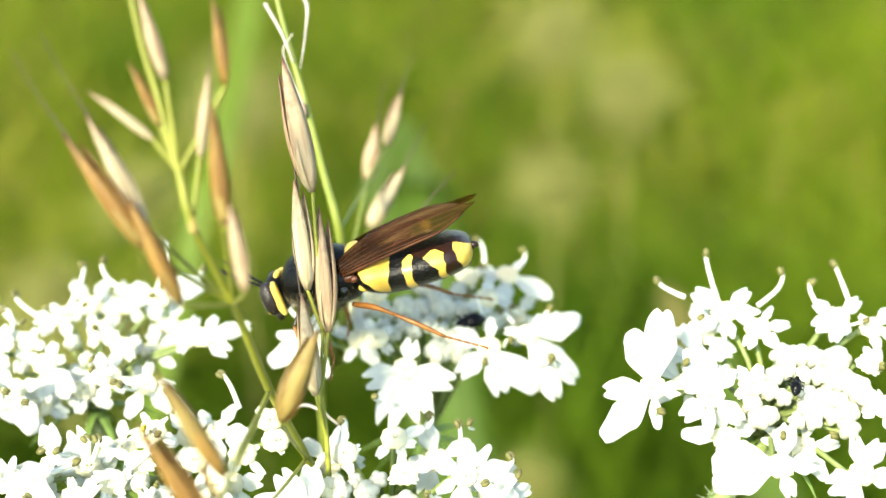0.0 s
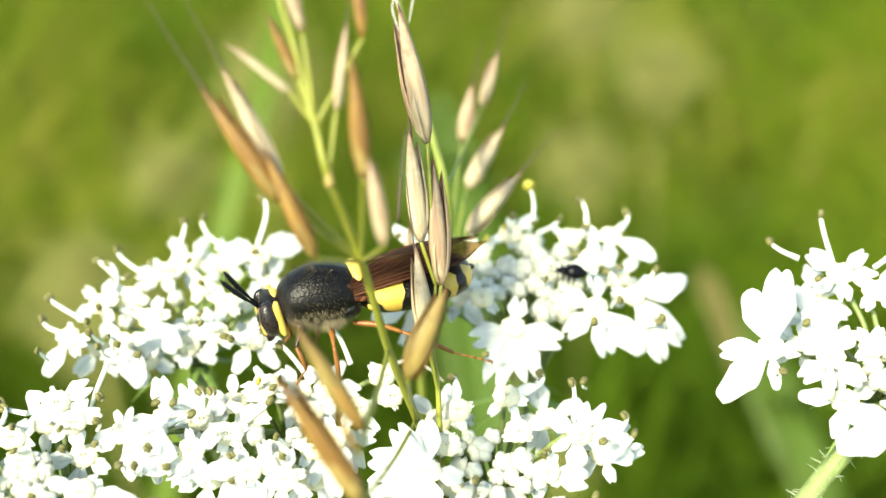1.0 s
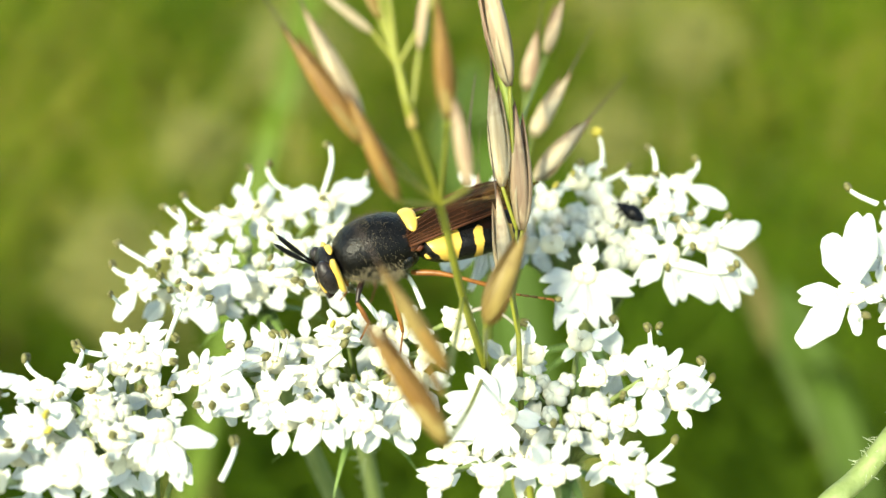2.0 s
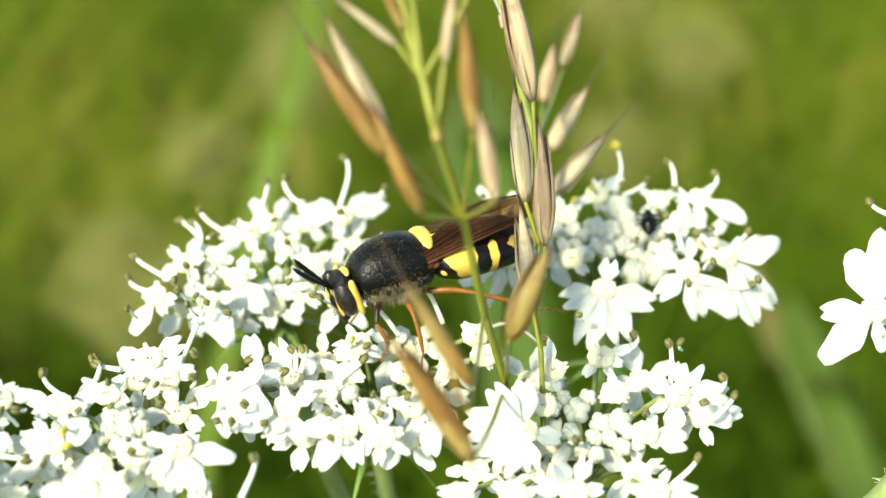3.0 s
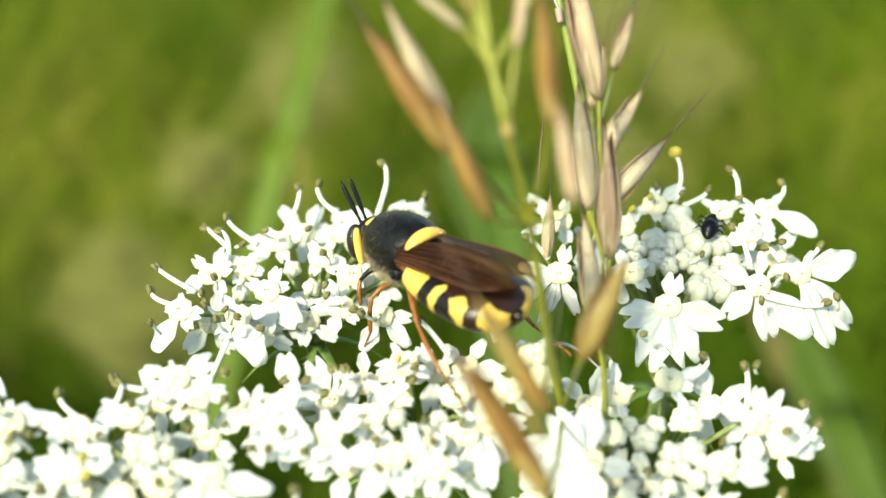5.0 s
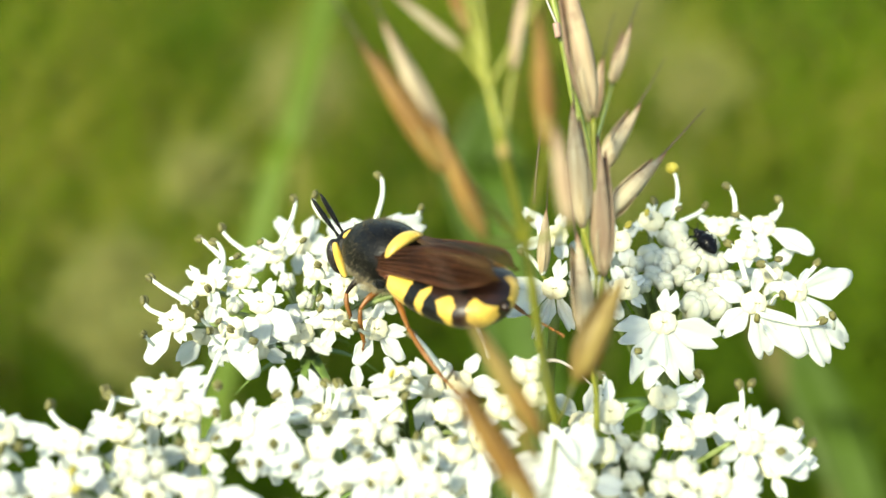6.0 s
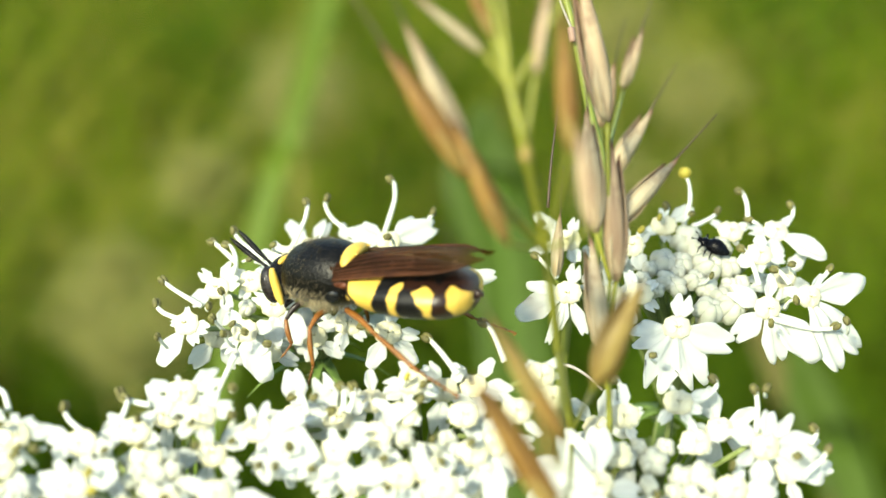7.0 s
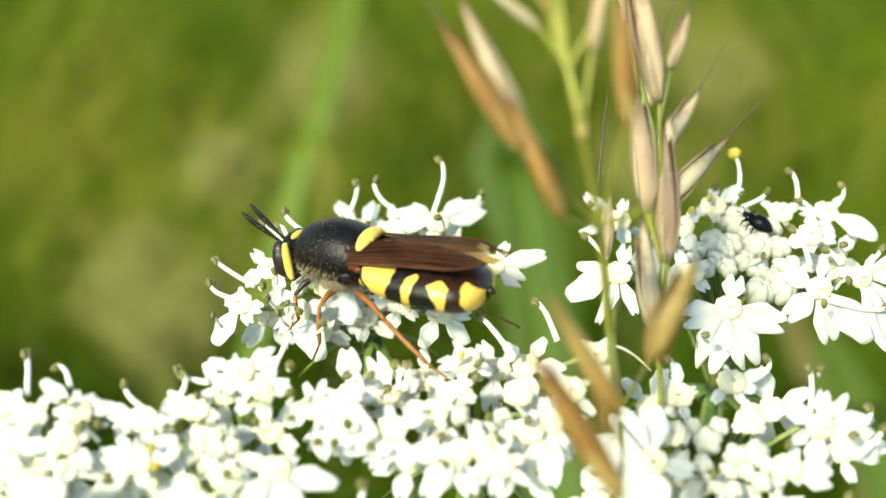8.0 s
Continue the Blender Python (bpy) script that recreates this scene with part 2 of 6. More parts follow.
def shell(bm, grid, thick, mat=0):
    """A thin closed shell from a grid of points (rows of equal length), thickened along -normal."""
    rows, cols = len(grid), len(grid[0])
    top = [[Vector(p) for p in row] for row in grid]
    low = []
    for i in range(rows):
        line = []
        for j in range(cols):
            du = top[min(i + 1, rows - 1)][j] - top[max(i - 1, 0)][j]
            dv = top[i][min(j + 1, cols - 1)] - top[i][max(j - 1, 0)]
            nrm = du.cross(dv)
            nrm = nrm.normalized() if nrm.length > 1e-9 else Vector((0, 0, 1))
            line.append(top[i][j] - nrm * thick)
        low.append(line)
    a = [[bm.verts.new(p) for p in row] for row in top]
    b = [[bm.verts.new(p) for p in row] for row in low]
    quads = []
    for i in range(rows - 1):
        for j in range(cols - 1):
            quads.append((a[i][j], a[i][j + 1], a[i + 1][j + 1], a[i + 1][j]))
            quads.append((b[i][j], b[i + 1][j], b[i + 1][j + 1], b[i][j + 1]))
    for i in range(rows - 1):
        quads.append((a[i][0], a[i + 1][0], b[i + 1][0], b[i][0]))
        quads.append((a[i][-1], b[i][-1], b[i + 1][-1], a[i + 1][-1]))
    for j in range(cols - 1):
        quads.append((a[0][j], b[0][j], b[0][j + 1], a[0][j + 1]))
        quads.append((a[-1][j], a[-1][j + 1], b[-1][j + 1], b[-1][j]))
    for q in quads:
        bm.faces.new(q).material_index = mat


# ---------------------------------------------------------------- meadow behind
def meadow():
    rng = random.Random(11)
    soil = material("meadow_floor", (0.070, 0.094, 0.010), (0.037, 0.057, 0.006), rough=0.9, spec=0.1, scale=4.0, bump=0.6, detail=8)
    bm = bmesh.new()
    n = 48
    rad = [0.0] + [0.35 * 1.32 ** k for k in range(26)]
    centre = bm.verts.new((0, 0, 0))
    prev = None
    for r in rad[1:]:
        ring = [bm.verts.new((r * 1000 * math.cos(2 * math.pi * k / n), r * 1000 * math.sin(2 * math.pi * k / n),
                              18 * math.sin(3.1 * r + k) if r < 30 else 0)) for k in range(n)]
        for k in range(n):
            if prev is None:
                bm.faces.new((centre, ring[k], ring[(k + 1) % n]))
            else:
                bm.faces.new((prev[k], ring[k], ring[(k + 1) % n], prev[(k + 1) % n]))
        prev = ring
    tagged(new("ground", mesh_of("ground", bm, soil)), "grassy meadow ground, olive green and uneven", "ground", kind="structure")

    greens = [
        ("meadow_grass", "soft green meadow grass blades, dense and bending", (0.143, 0.201, 0.013), (0.066, 0.127, 0.007), 68000),
        ("meadow_grass", "yellowish green meadow grass blades going dry", (0.246, 0.242, 0.036), (0.164, 0.189, 0.021), 33000),
        ("meadow_leaves", "dark green leaf blades low in the meadow", (0.086, 0.143, 0.009), (0.039, 0.086, 0.005), 9000),
        ("meadow_grass", "straw-coloured dry grass stems in the meadow", (0.328, 0.271, 0.082), (0.230, 0.197, 0.049), 6000),
    ]
    for name, label, c1, c2, count in greens:
        mat = material("blade_" + label.split()[0], c1, c2, rough=0.6, scale=2.6, translucent=0.5, per_island=0.05, spec=0.05, detail=0, sharp=0.02)
        verts, faces = [], []
        for _ in range(count):
            far = (0.8 + 4.4 * rng.random() ** 1.2) if name != "meadow_leaves" else 0.45 + 0.6 * rng.random()
            way = rng.random() * math.tau
            x, y = far * math.cos(way), far * math.sin(way)
            clump = noise.noise((x * 2.2, y * 2.2, 3.0 + count * 0.01)) + 1.1 * noise.noise((x * 7.5, y * 7.5, 1.0 + count * 0.01))
            if label.startswith("yellowish"):          # the drier, yellower grass lies to one side
                clump -= 0.7 * x / far
            if clump < -0.12 and rng.random() < 0.8:
                continue
            h = (0.12 + 0.16 * rng.random()) * (1 + 0.5 * clump)
            w = (0.0012 + 0.0020 * rng.random()) * (1 + 0.25 * far)
            a = rng.random() * math.tau
            lean = 0.3 + 1.1 * rng.random()
            dx, dy = math.cos(a), math.sin(a)
            b = rng.random() * math.tau
            sx, sy = math.cos(b) * w, math.sin(b) * w
            base = len(verts)
            for k in range(5):
                s = k / 4
                bend = lean * h * s * s
                ww = (1 - s ** 2.2) * 0.95 + 0.05
                px, py, pz = x + dx * bend, y + dy * bend, h * (s - 0.12 * lean * s * s)
                verts.append((px - sx * ww, py - sy * ww, pz))
                verts.append((px + sx * ww, py + sy * ww, pz))
            for k in range(4):
                i = base + 2 * k
                faces.append((i, i + 1, i + 3, i + 2))
        me = bpy.data.meshes.new(name)
        me.from_pydata(verts, [], faces)
        me.materials.append(mat)
        tagged(new(name, me), label, "grass", kind="stuff")


def seed_heads():
    """Pale dry seed heads far off in the meadow: each a loose tuft of small chaff on its stalk."""
    rng = random.Random(8)
    chaff = material("chaff", (0.287, 0.279, 0.094), (0.230, 0.226, 0.070), rough=0.7, scale=20, translucent=0.4, per_island=0.1, spec=0.05)
    straw = material("seed_stalk", (0.34, 0.32, 0.10), (0.26, 0.25, 0.07), rough=0.6, scale=80)
    for cx, cy, cz in [(0.08, 0.68, 0.34), (0.13, 1.2, 0.33), (0.17, 0.89, 0.35), (-0.22, 0.66, 0.34), (-0.21, 1.03, 0.31), (-0.21, 0.45, 0.32), (-0.29, 0.6, 0.26), (-0.21, 0.53, 0.3), (0.04, 0.34, 0.33),
                       (-0.14, 0.60, 0.42), (-0.21, 0.45, 0.37)]:
        thing = new("seed_head")
        thing.location = (cx, cy, 0)
        tagged(thing, "pale dry seed head of a grass in the meadow", "grass", "dry seed heads in the meadow")
        far = math.hypot(cx, cy)
        verts, faces = [], []
        for _ in range(1100):
            c = Vector((rng.gauss(0, 1), rng.gauss(0, 1), rng.gauss(0, 0.9))) * 0.021 * far + Vector((0, 0, cz))
            u = Vector((rng.gauss(0, 1), rng.gauss(0, 1), rng.gauss(0, 1))).normalized() * 0.0032 * far
            v = u.orthogonal().normalized() * 0.0019 * far
            i = len(verts)
            verts += [c - u - v * 0.3, c + v, c + u + v * 0.2, c - v]
            faces.append((i, i + 1, i + 2, i + 3))
        me = bpy.data.meshes.new("tuft")
        me.from_pydata([tuple(v) for v in verts], [], faces)
        me.materials.append(chaff)
        child("tuft", me, thing)
        bm = bmesh.new()
        tube(bm, smooth_path([(0, 0, 0), (6, 3, cz * 500), (0, 0, cz * 1000)], 5), 1.0, 6)
        part("stalk", bm, straw, thing)


def tall_blade(label, pts, width, c1, c2):
    """A long leaf blade that stands apart in the meadow, rooted in the ground; points in metres, tip first."""
    tip, low = Vector(pts[0]), Vector(pts[-1])
    slope = (low - Vector(pts[-2])).normalized()
    root = low + slope * (low.z / -slope.z) * 0.8
    root = Vector((root.x, root.y, 0))
    path = smooth_path([Vector(p) for p in pts] + [root], 6)
    n = len(path) - 1
    bm = bmesh.new()
    grid = []
    for i, p in enumerate(path):
        u = i / n
        half = width * 0.5 * min(1.0, 0.12 + 3.5 * u) * (1 - 0.35 * u)
        p = (p - root) * 1000
        grid.append([p + Vector((-half, 0, 0)), p + Vector((-half * 0.5, half * 0.2, 0)), p + Vector((0, half * 0.3, 0)), p + Vector((half * 0.5, half * 0.2, 0)), p + Vector((half, 0, 0))])
    shell(bm, grid, 0.3)
    thing = new("grass_blade")
    thing.location = root
    tagged(thing, label, "grass")
    leaf = material("leaf_" + label.split()[0], c1, c2, rough=0.5, scale=60, stretch=(4, 4, 0.3), translucent=0.4, bump=0.2, spec=0.2)
    part("blade", bm, leaf, thing)
    bm = bmesh.new()
    tube(bm, [row[2] + Vector((0, 0.1 * width * 0.2, 0)) for row in grid], [max(0.15, 0.035 * width * (0.2 + 0.8 * i / n)) for i in range(n + 1)], 6)
    part("midrib", bm, material("rib_" + label.split()[0], tuple(1.5 * v for v in c1), tuple(1.4 * v for v in c2), rough=0.5, scale=80), thing, "paler midrib")


meadow()
seed_heads()
tall_blade("fresh green broad grass blade leaning in the meadow", [(-0.086, 0.437, 0.558), (-0.089, 0.425, 0.523), (-0.104, 0.405, 0.463), (-0.119, 0.367, 0.409)], 15, (0.11, 0.175, 0.012), (0.085, 0.14, 0.009))
tall_blade("tan dry grass blade leaning in the meadow", [(0.092, 0.335, 0.434), (0.095, 0.331, 0.427), (0.108, 0.31, 0.398), (0.132, 0.271, 0.357)], 12, (0.125, 0.115, 0.03), (0.10, 0.09, 0.022))
# added blade: its dark green imitates a shadowed patch of the meadow
tall_blade("dark green broad leaf standing in the shade of the meadow", [(-0.015, 0.308, 0.515), (-0.013, 0.296, 0.491), (-0.007, 0.278, 0.474), (-0.002, 0.252, 0.456)], 34, (0.062, 0.108, 0.012), (0.045, 0.082, 0.008))
tall_blade("dark green grass blade beside the dry one", [(0.091, 0.264, 0.453), (0.097, 0.246, 0.437), (0.105, 0.223, 0.418), (0.112, 0.197, 0.40)], 22, (0.066, 0.11, 0.012), (0.048, 0.085, 0.008))


# ---------------------------------------------------------------- hogweed flowers
def petal_grid(length, width, notch, cup, droop, seed):
    """A petal along +x from the flower's rim: a narrow claw, a broad round blade, its tip more or less notched."""
    rng = random.Random(seed)
    wob = [rng.uniform(-0.07, 0.07) for _ in range(14)]
    ph = rng.uniform(0, 6)
    rows, cols = 10, 13
    grid = []
    for i in range(rows):
        u = i / (rows - 1)
        half = width * 0.5 * (0.26 + 0.74 * math.sin(min(1.0, u * 1.15) * math.pi / 2) ** 1.35)
        line = []
        for j in range(cols):
            v = 2 * j / (cols - 1) - 1
            reach = length * (1 - notch * max(0.0, 1 - abs(v) * 2.6) ** 1.2 - 0.36 * abs(v) ** 3.2 + 0.25 * wob[j])
            x = u * reach
            y = v * half * (1 - 0.22 * max(0.0, u - 0.75) * 4 * abs(v)) * (1 + wob[(j + 3) % 13] * 0.4)
            z = cup * abs(v) ** 1.7 * half * 0.5 * math.sin(u * 2.6) + 0.16 * math.sin(u * math.pi * 0.6) - droop * u * u * length
            z += 0.07 * math.sin(v * 5 + ph) * u + 0.05 * math.sin(u * 6 + ph * 2)
            z -= 0.13 * (1 - abs(v)) ** 4 * math.sin(u * math.pi)
            line.append((x, y, z))
        grid.append(line)
    return grid


def petal_mesh(name, *shape):
    bm = bmesh.new()
    shell(bm, petal_grid(*shape), 0.06)
    return mesh_of(name, bm, PETAL)


# all 2.5 long and 1.6 wide: notched for the broad ones, round for the narrow ones, hooded for the smallest
PETALS_BROAD = [petal_mesh("petal", 2.5, 1.6, 0.22, 0.25, 0.05, 1), petal_mesh("petal", 2.5, 1.6, 0.12, -0.2, 0.08, 2), petal_mesh("petal", 2.5, 1.6, 0.32, 0.2, 0.02, 3)]
PETALS_ROUND = [petal_mesh("petal", 2.5, 1.6, 0.03, 0.3, 0.04, 4), petal_mesh("petal", 2.5, 1.6, 0.06, -0.25, 0.08, 5), petal_mesh("petal", 2.5, 1.6, 0.0, 0.35, -0.02, 6)]
PETALS_HOODED = [petal_mesh("petal", 2.5, 1.6, 0.12, 0.9, 0.22, 7), petal_mesh("petal", 2.5, 1.6, 0.06, 0.8, 0.28, 8)]


def disc_mesh():
    """The flower's cream middle: a ribbed cushion in two halves with two styles, on a small green ovary."""
    bm = bmesh.new()
    n, rings = 20, 6
    prev = None
    for i in range(rings):
        u = i / (rings - 1)
        ring = []
        for k in range(n):
            a = 2 * math.pi * k / n
            r = 0.76 * math.cos(u * math.pi / 2 * 0.93) * (1 + 0.05 * math.cos(10 * a)) * (1 - 0.12 * abs(math.sin(a)) ** 8)
            ring.append(bm.verts.new((r * math.cos(a), r * 0.92 * math.sin(a), 0.27 * math.sin(u * math.pi / 2) + 0.12 - 0.10 * (math.sin(a) ** 2 > 0.96))))
        if prev:
            for k in range(n):
                bm.faces.new((prev[k], prev[(k + 1) % n], ring[(k + 1) % n], ring[k]))
        prev = ring
    bm.faces.new(prev)
    for s in (-1, 1):
        tube(bm, [(0.06 * s, 0, 0.32), (0.10 * s, 0.04, 0.5), (0.16 * s, 0.06, 0.55)], [0.07, 0.06, 0.05], 6, 0)
    tube(bm, [(0, 0, -1.3), (0, 0, -0.8), (0, 0, -0.3), (0, 0, 0.12)], [0.14, 0.24, 0.34, 0.55], 12, 1, cap=True)
    return mesh_of("flower", bm, DISC, OVARY)


DISC_MESH = disc_mesh()


def add_anther(bm, end, d, mat=1, size=1.0):
    """Two small pollen sacs across the end of a filament."""
    rot = frame_of(d.cross(Vector((0.3, 1, 0.2))), d)
    for s in (-1, 1):
        ball(bm, end + rot.to_3x3() @ Vector((0.04, 0.10 * s, 0)) * size, (0.26 * size, 0.13 * size, 0.15 * size), 8, 6, mat, rot)


def bud_mesh(seed):
    """A closed bud: five incurved petals pressed into a lobed ball on its ovary."""
    rng = random.Random(seed)
    bm = bmesh.new()
    for k in range(5):
        a = 2 * math.pi * k / 5 + rng.uniform(-0.15, 0.15)
        rot = pose(0, 0, 0, 0, -22, math.degrees(a))
        ball(bm, (0.30 * math.cos(a), 0.30 * math.sin(a), 0.10), (0.34, 0.33, 0.50 * rng.uniform(0.9, 1.1)), 10, 8, 0, rot)
    ball(bm, (0, 0, 0.25), (0.2, 0.2, 0.22), 8, 6, 1)
    tube(bm, [(0, 0, -1.0), (0, 0, -0.5), (0, 0, 0.0)], [0.14, 0.34, 0.40], 9, 1)
    return mesh_of("bud", bm, BUD, DISC)


BUDS = [bud_mesh(s) for s in (1, 2, 3, 4)]
BASES = {
    "right": (-1.0, 3.0, -9.0), "back": (-21.7, -0.2, -4.4), "front": (-3.0, -7.5, -11.0), "mid": (-15.5, -4.5, -9.5),
    "left": (-25.5, -14.0, -11.0), "edge": (-35.0, -15.0, -9.0), "far_right": (18.8, -5.6, -2.6),
}
RAY_BENDS = {"back": [(-20.4, -2.5, -8.9), (-21.1, -1.4, -6.5)], "far_right": [(3.0, -8.0, -30.0), (9.5, -11.8, -11.0), (12.8, -10.3, -8.0), (15.4, -8.4, -5.6), (17.4, -7.0, -4.0)]}
flower_rng = random.Random(31)


def flower_cluster(label, base):
    """One small umbel; its flowers, buds and stamens follow, in millimetres from the umbel's middle."""
    thing = new("flower_cluster")
    thing.location = at(base)
    return tagged(thing, label, "flower cluster", "flower clusters of the umbel")


def pedicel(cluster, end):
    """The thin green stalk from the cluster's base to the foot of a flower."""
    base = (cluster.location - UMBEL) / MM
    bm = bmesh.new()
    way = end - base
    tube(bm, smooth_path([Vector((0, 0, 0)), way * 0.55 + Vector((-way.x * 0.1, -way.y * 0.1, 0.1 * way.length)), way], 4), 0.15, 6)
    part("pedicel", bm, STALK, cluster)


def facing(face, lean):
    """Turn of a flower whose face leans from the zenith towards -y, and sideways to +x, by degrees; its x axis stays level."""
    f, s = radians(face), radians(lean)
    return frame_of((math.sin(s), -math.sin(f) * math.cos(s), math.cos(f) * math.cos(s)), (1, 0, 0))


def bloom(cluster, place, face, lean, *petals):
    """An open flower; each petal an angle round the face, a length from the middle and a width for its length."""
    rng = flower_rng
    p = Vector(place)
    base = (cluster.location - UMBEL) / MM
    rot = facing(face, lean)
    pedicel(cluster, p - rot.to_3x3() @ Vector((0, 0, 1.3)))
    flower = child("flower", DISC_MESH, cluster, Matrix.Translation(mv(p - base)) @ rot)
    for angle, length, width in petals:
        kinds = PETALS_HOODED if length < 1.7 and width > 0.85 else PETALS_BROAD if width >= 0.6 else PETALS_ROUND
        start = min(0.45, length * 0.25)
        s = (length - start) / 2.5
        m = pose(0, 0, 0, 0, 0, angle) @ Matrix.Translation(mv((start, 0, rng.uniform(-0.05, 0.15)))) @ pose(0, 0, 0, rng.uniform(-12, 12), rng.uniform(-9, 5), 0)
        child("petal", rng.choice(kinds), flower, m @ Matrix.Diagonal((s, s * width / 0.60, s, 1)))


def stamen(cluster, foot, tip, bow, anther=None):
    """A white filament from foot to tip, bowed to one side, with its anther; the more it bows, the more the end curls over."""
    base = (cluster.location - UMBEL) / MM
    a, b = Vector(foot) - base, Vector(tip) - base
    d = b - a
    side = d.cross(Vector((0, 0.9, -0.42))).normalized()
    k = bow * d.length
    pts = [a, a + d * 0.3 + side * k * 0.55, a + d * 0.65 + side * k * 0.95, a + d * 0.92 + side * k * 0.6, b]
    path = smooth_path(pts, 5)
    n = len(path)
    bm = bmesh.new()
    tube(bm, path, [0.155 - 0.06 * i / n for i in range(n)], 8, 0)
    add_anther(bm, Vector(path[-1]), (Vector(path[-1]) - Vector(path[-2])).normalized(), 1, 1.2)
    child("stamen", mesh_of("stamen", bm, FILAMENT, anther or ANTHER), cluster)


def loose_anther(cluster, place, anther=None):
    """A short stamen that lies over the petals, so that little but its anther shows."""
    rng = flower_rng
    base = (cluster.location - UMBEL) / MM
    p = Vector(place) - base
    d = Vector((rng.uniform(-1, 1), rng.uniform(-0.3, 0.3), rng.uniform(-0.9, 0.9))).normalized()
    away = Vector((rng.uniform(-0.7, 0.7), 0.8, -0.9 + rng.uniform(-0.4, 0.4)))
    bm = bmesh.new()
    tube(bm, smooth_path([p + away * 0.9, p + away * 0.4 - d * 0.15, p], 4), 0.09, 6, 0)
    add_anther(bm, p, d, 1, rng.uniform(0.85, 1.1))
    child("stamen", mesh_of("stamen", bm, FILAMENT, anther or ANTHER), cluster)


def bud(cluster, place, size):
    """A closed flower bud on its stalk."""
    rng = flower_rng
    p = Vector(place)
    base = (cluster.location - UMBEL) / MM
    rot = facing(40 + rng.uniform(-22, 18), rng.uniform(-28, 28))
    pedicel(cluster, p - rot.to_3x3() @ Vector((0, 0, 0.9 * size)))
    child("bud", rng.choice(BUDS), cluster, Matrix.Translation(mv(p - base)) @ rot @ pose(0, 0, 0, 0, 0, rng.uniform(0, 72)) @ Matrix.Scale(size, 4))


right_cluster = flower_cluster("white hogweed flower cluster with a centre of cream buds", BASES["right"])
bloom(right_cluster, (-2.1, -2.2, -0.1), 56, -2, (76, 1.9, 0.85), (-162, 2.7, 0.75), (-111, 3.8, 0.6), (-70, 3.5, 0.62), (-17, 3.2, 0.62))
bloom(right_cluster, (2.9, -0.7, 0.5), 62, 11, (-139, 2.7, 0.6), (-73, 3.2, 0.6), (-42, 4.1, 0.5), (87, 1.9, 0.55), (157, 2.5, 0.6))
bloom(right_cluster, (5.3, 0.3, 0.8), 61, 18, (16, 3.7, 0.55), (-41, 4.4, 0.42), (-66, 4.4, 0.45), (57, 1.5, 0.5), (170, 1.6, 0.6))
bloom(right_cluster, (4.3, 4.9, 2.6), 42, 13, (-30, 3.2, 0.5), (46, 1.4, 0.5), (-173, 1.8, 0.7), (-101, 2.0, 0.8))
bloom(right_cluster, (2.9, 2.5, 2.2), 45, 10, (-151, 1.4, 0.95), (-87, 1.1, 0.95), (-3, 1.6, 0.95), (86, 1.2, 0.9))
bloom(right_cluster, (-2.1, 5.1, 2.6), 49, -4, (37, 2.1, 0.55), (-154, 1.3, 0.7), (-81, 1.1, 0.8), (99, 1.1, 0.5))
bloom(right_cluster, (-4.1, 3.4, 2.0), 52, -9, (-130, 1.4, 0.8), (-62, 1.5, 0.9), (42, 1.4, 0.8), (120, 1.4, 0.7))
bloom(right_cluster, (-7.8, -0.2, 0.7), 63, -18, (-153, 3.2, 0.55), (172, 2.4, 0.4), (-108, 2.2, 0.55), (-111, 3.1, 0.25), (-67, 2.5, 0.4), (74, 1.7, 0.7))
bloom(right_cluster, (-7.7, 3.6, 2.1), 54, -18, (141, 2.6, 0.4), (-164, 2.4, 0.35), (70, 1.4, 0.7), (-66, 1.5, 0.8))
bloom(right_cluster, (-3.9, -0.0, 0.7), 51, -7, (119, 1.5, 0.7), (-145, 1.3, 0.7), (-46, 1.4, 0.7), (35, 1.2, 0.7))
bloom(right_cluster, (1.7, 4.8, 2.5), 44, 6, (153, 1.3, 0.6), (23, 1.3, 0.6), (-60, 0.9, 0.7))
bloom(right_cluster, (-5.2, 2.0, -0.5), 37, 1, (18, 2.4, 0.60), (91, 2.3, 0.49), (162, 1.9, 0.70), (246, 1.8, 0.55), (302, 2.3, 0.57))
bloom(right_cluster, (-5.3, 4.2, 0.4), 51, -5, (59, 2.1, 0.51), (145, 1.7, 0.56), (218, 1.8, 0.50), (277, 2.2, 0.60), (356, 1.8, 0.64))
bloom(right_cluster, (4.8, 3.7, 0.2), 52, -1, (49, 2.0, 0.56), (121, 2.2, 0.51), (193, 2.3, 0.62), (272, 1.9, 0.55), (344, 1.6, 0.52))
stamen(right_cluster, (2.8, 5.3, 2.6), (2.4, 6.7, 4.3), -0.12)
stamen(right_cluster, (4.7, 5.1, 2.6), (5.4, 6.3, 3.7), -0.17)
stamen(right_cluster, (3.9, 4.8, 2.5), (2.9, 5.6, 3.0), -0.03)
stamen(right_cluster, (2.8, 1.0, 1.0), (1.9, 2.3, 2.6), -0.08)
stamen(right_cluster, (4.5, 1.1, 1.1), (3.8, 1.9, 1.6), -0.07)
stamen(right_cluster, (3.0, -1.3, 0.2), (6.7, -0.8, -0.4), -0.08)
stamen(right_cluster, (5.9, 1.1, 1.1), (6.8, 2.0, 1.7), -0.03)
stamen(right_cluster, (-8.4, 0.9, 1.0), (-9.6, 1.8, 1.9), -0.03)
stamen(right_cluster, (-8.6, 3.7, 2.0), (-9.2, 4.6, 2.7), -0.23)
stamen(right_cluster, (-0.4, 5.2, 2.6), (1.1, 6.1, 3.2), -0.07)
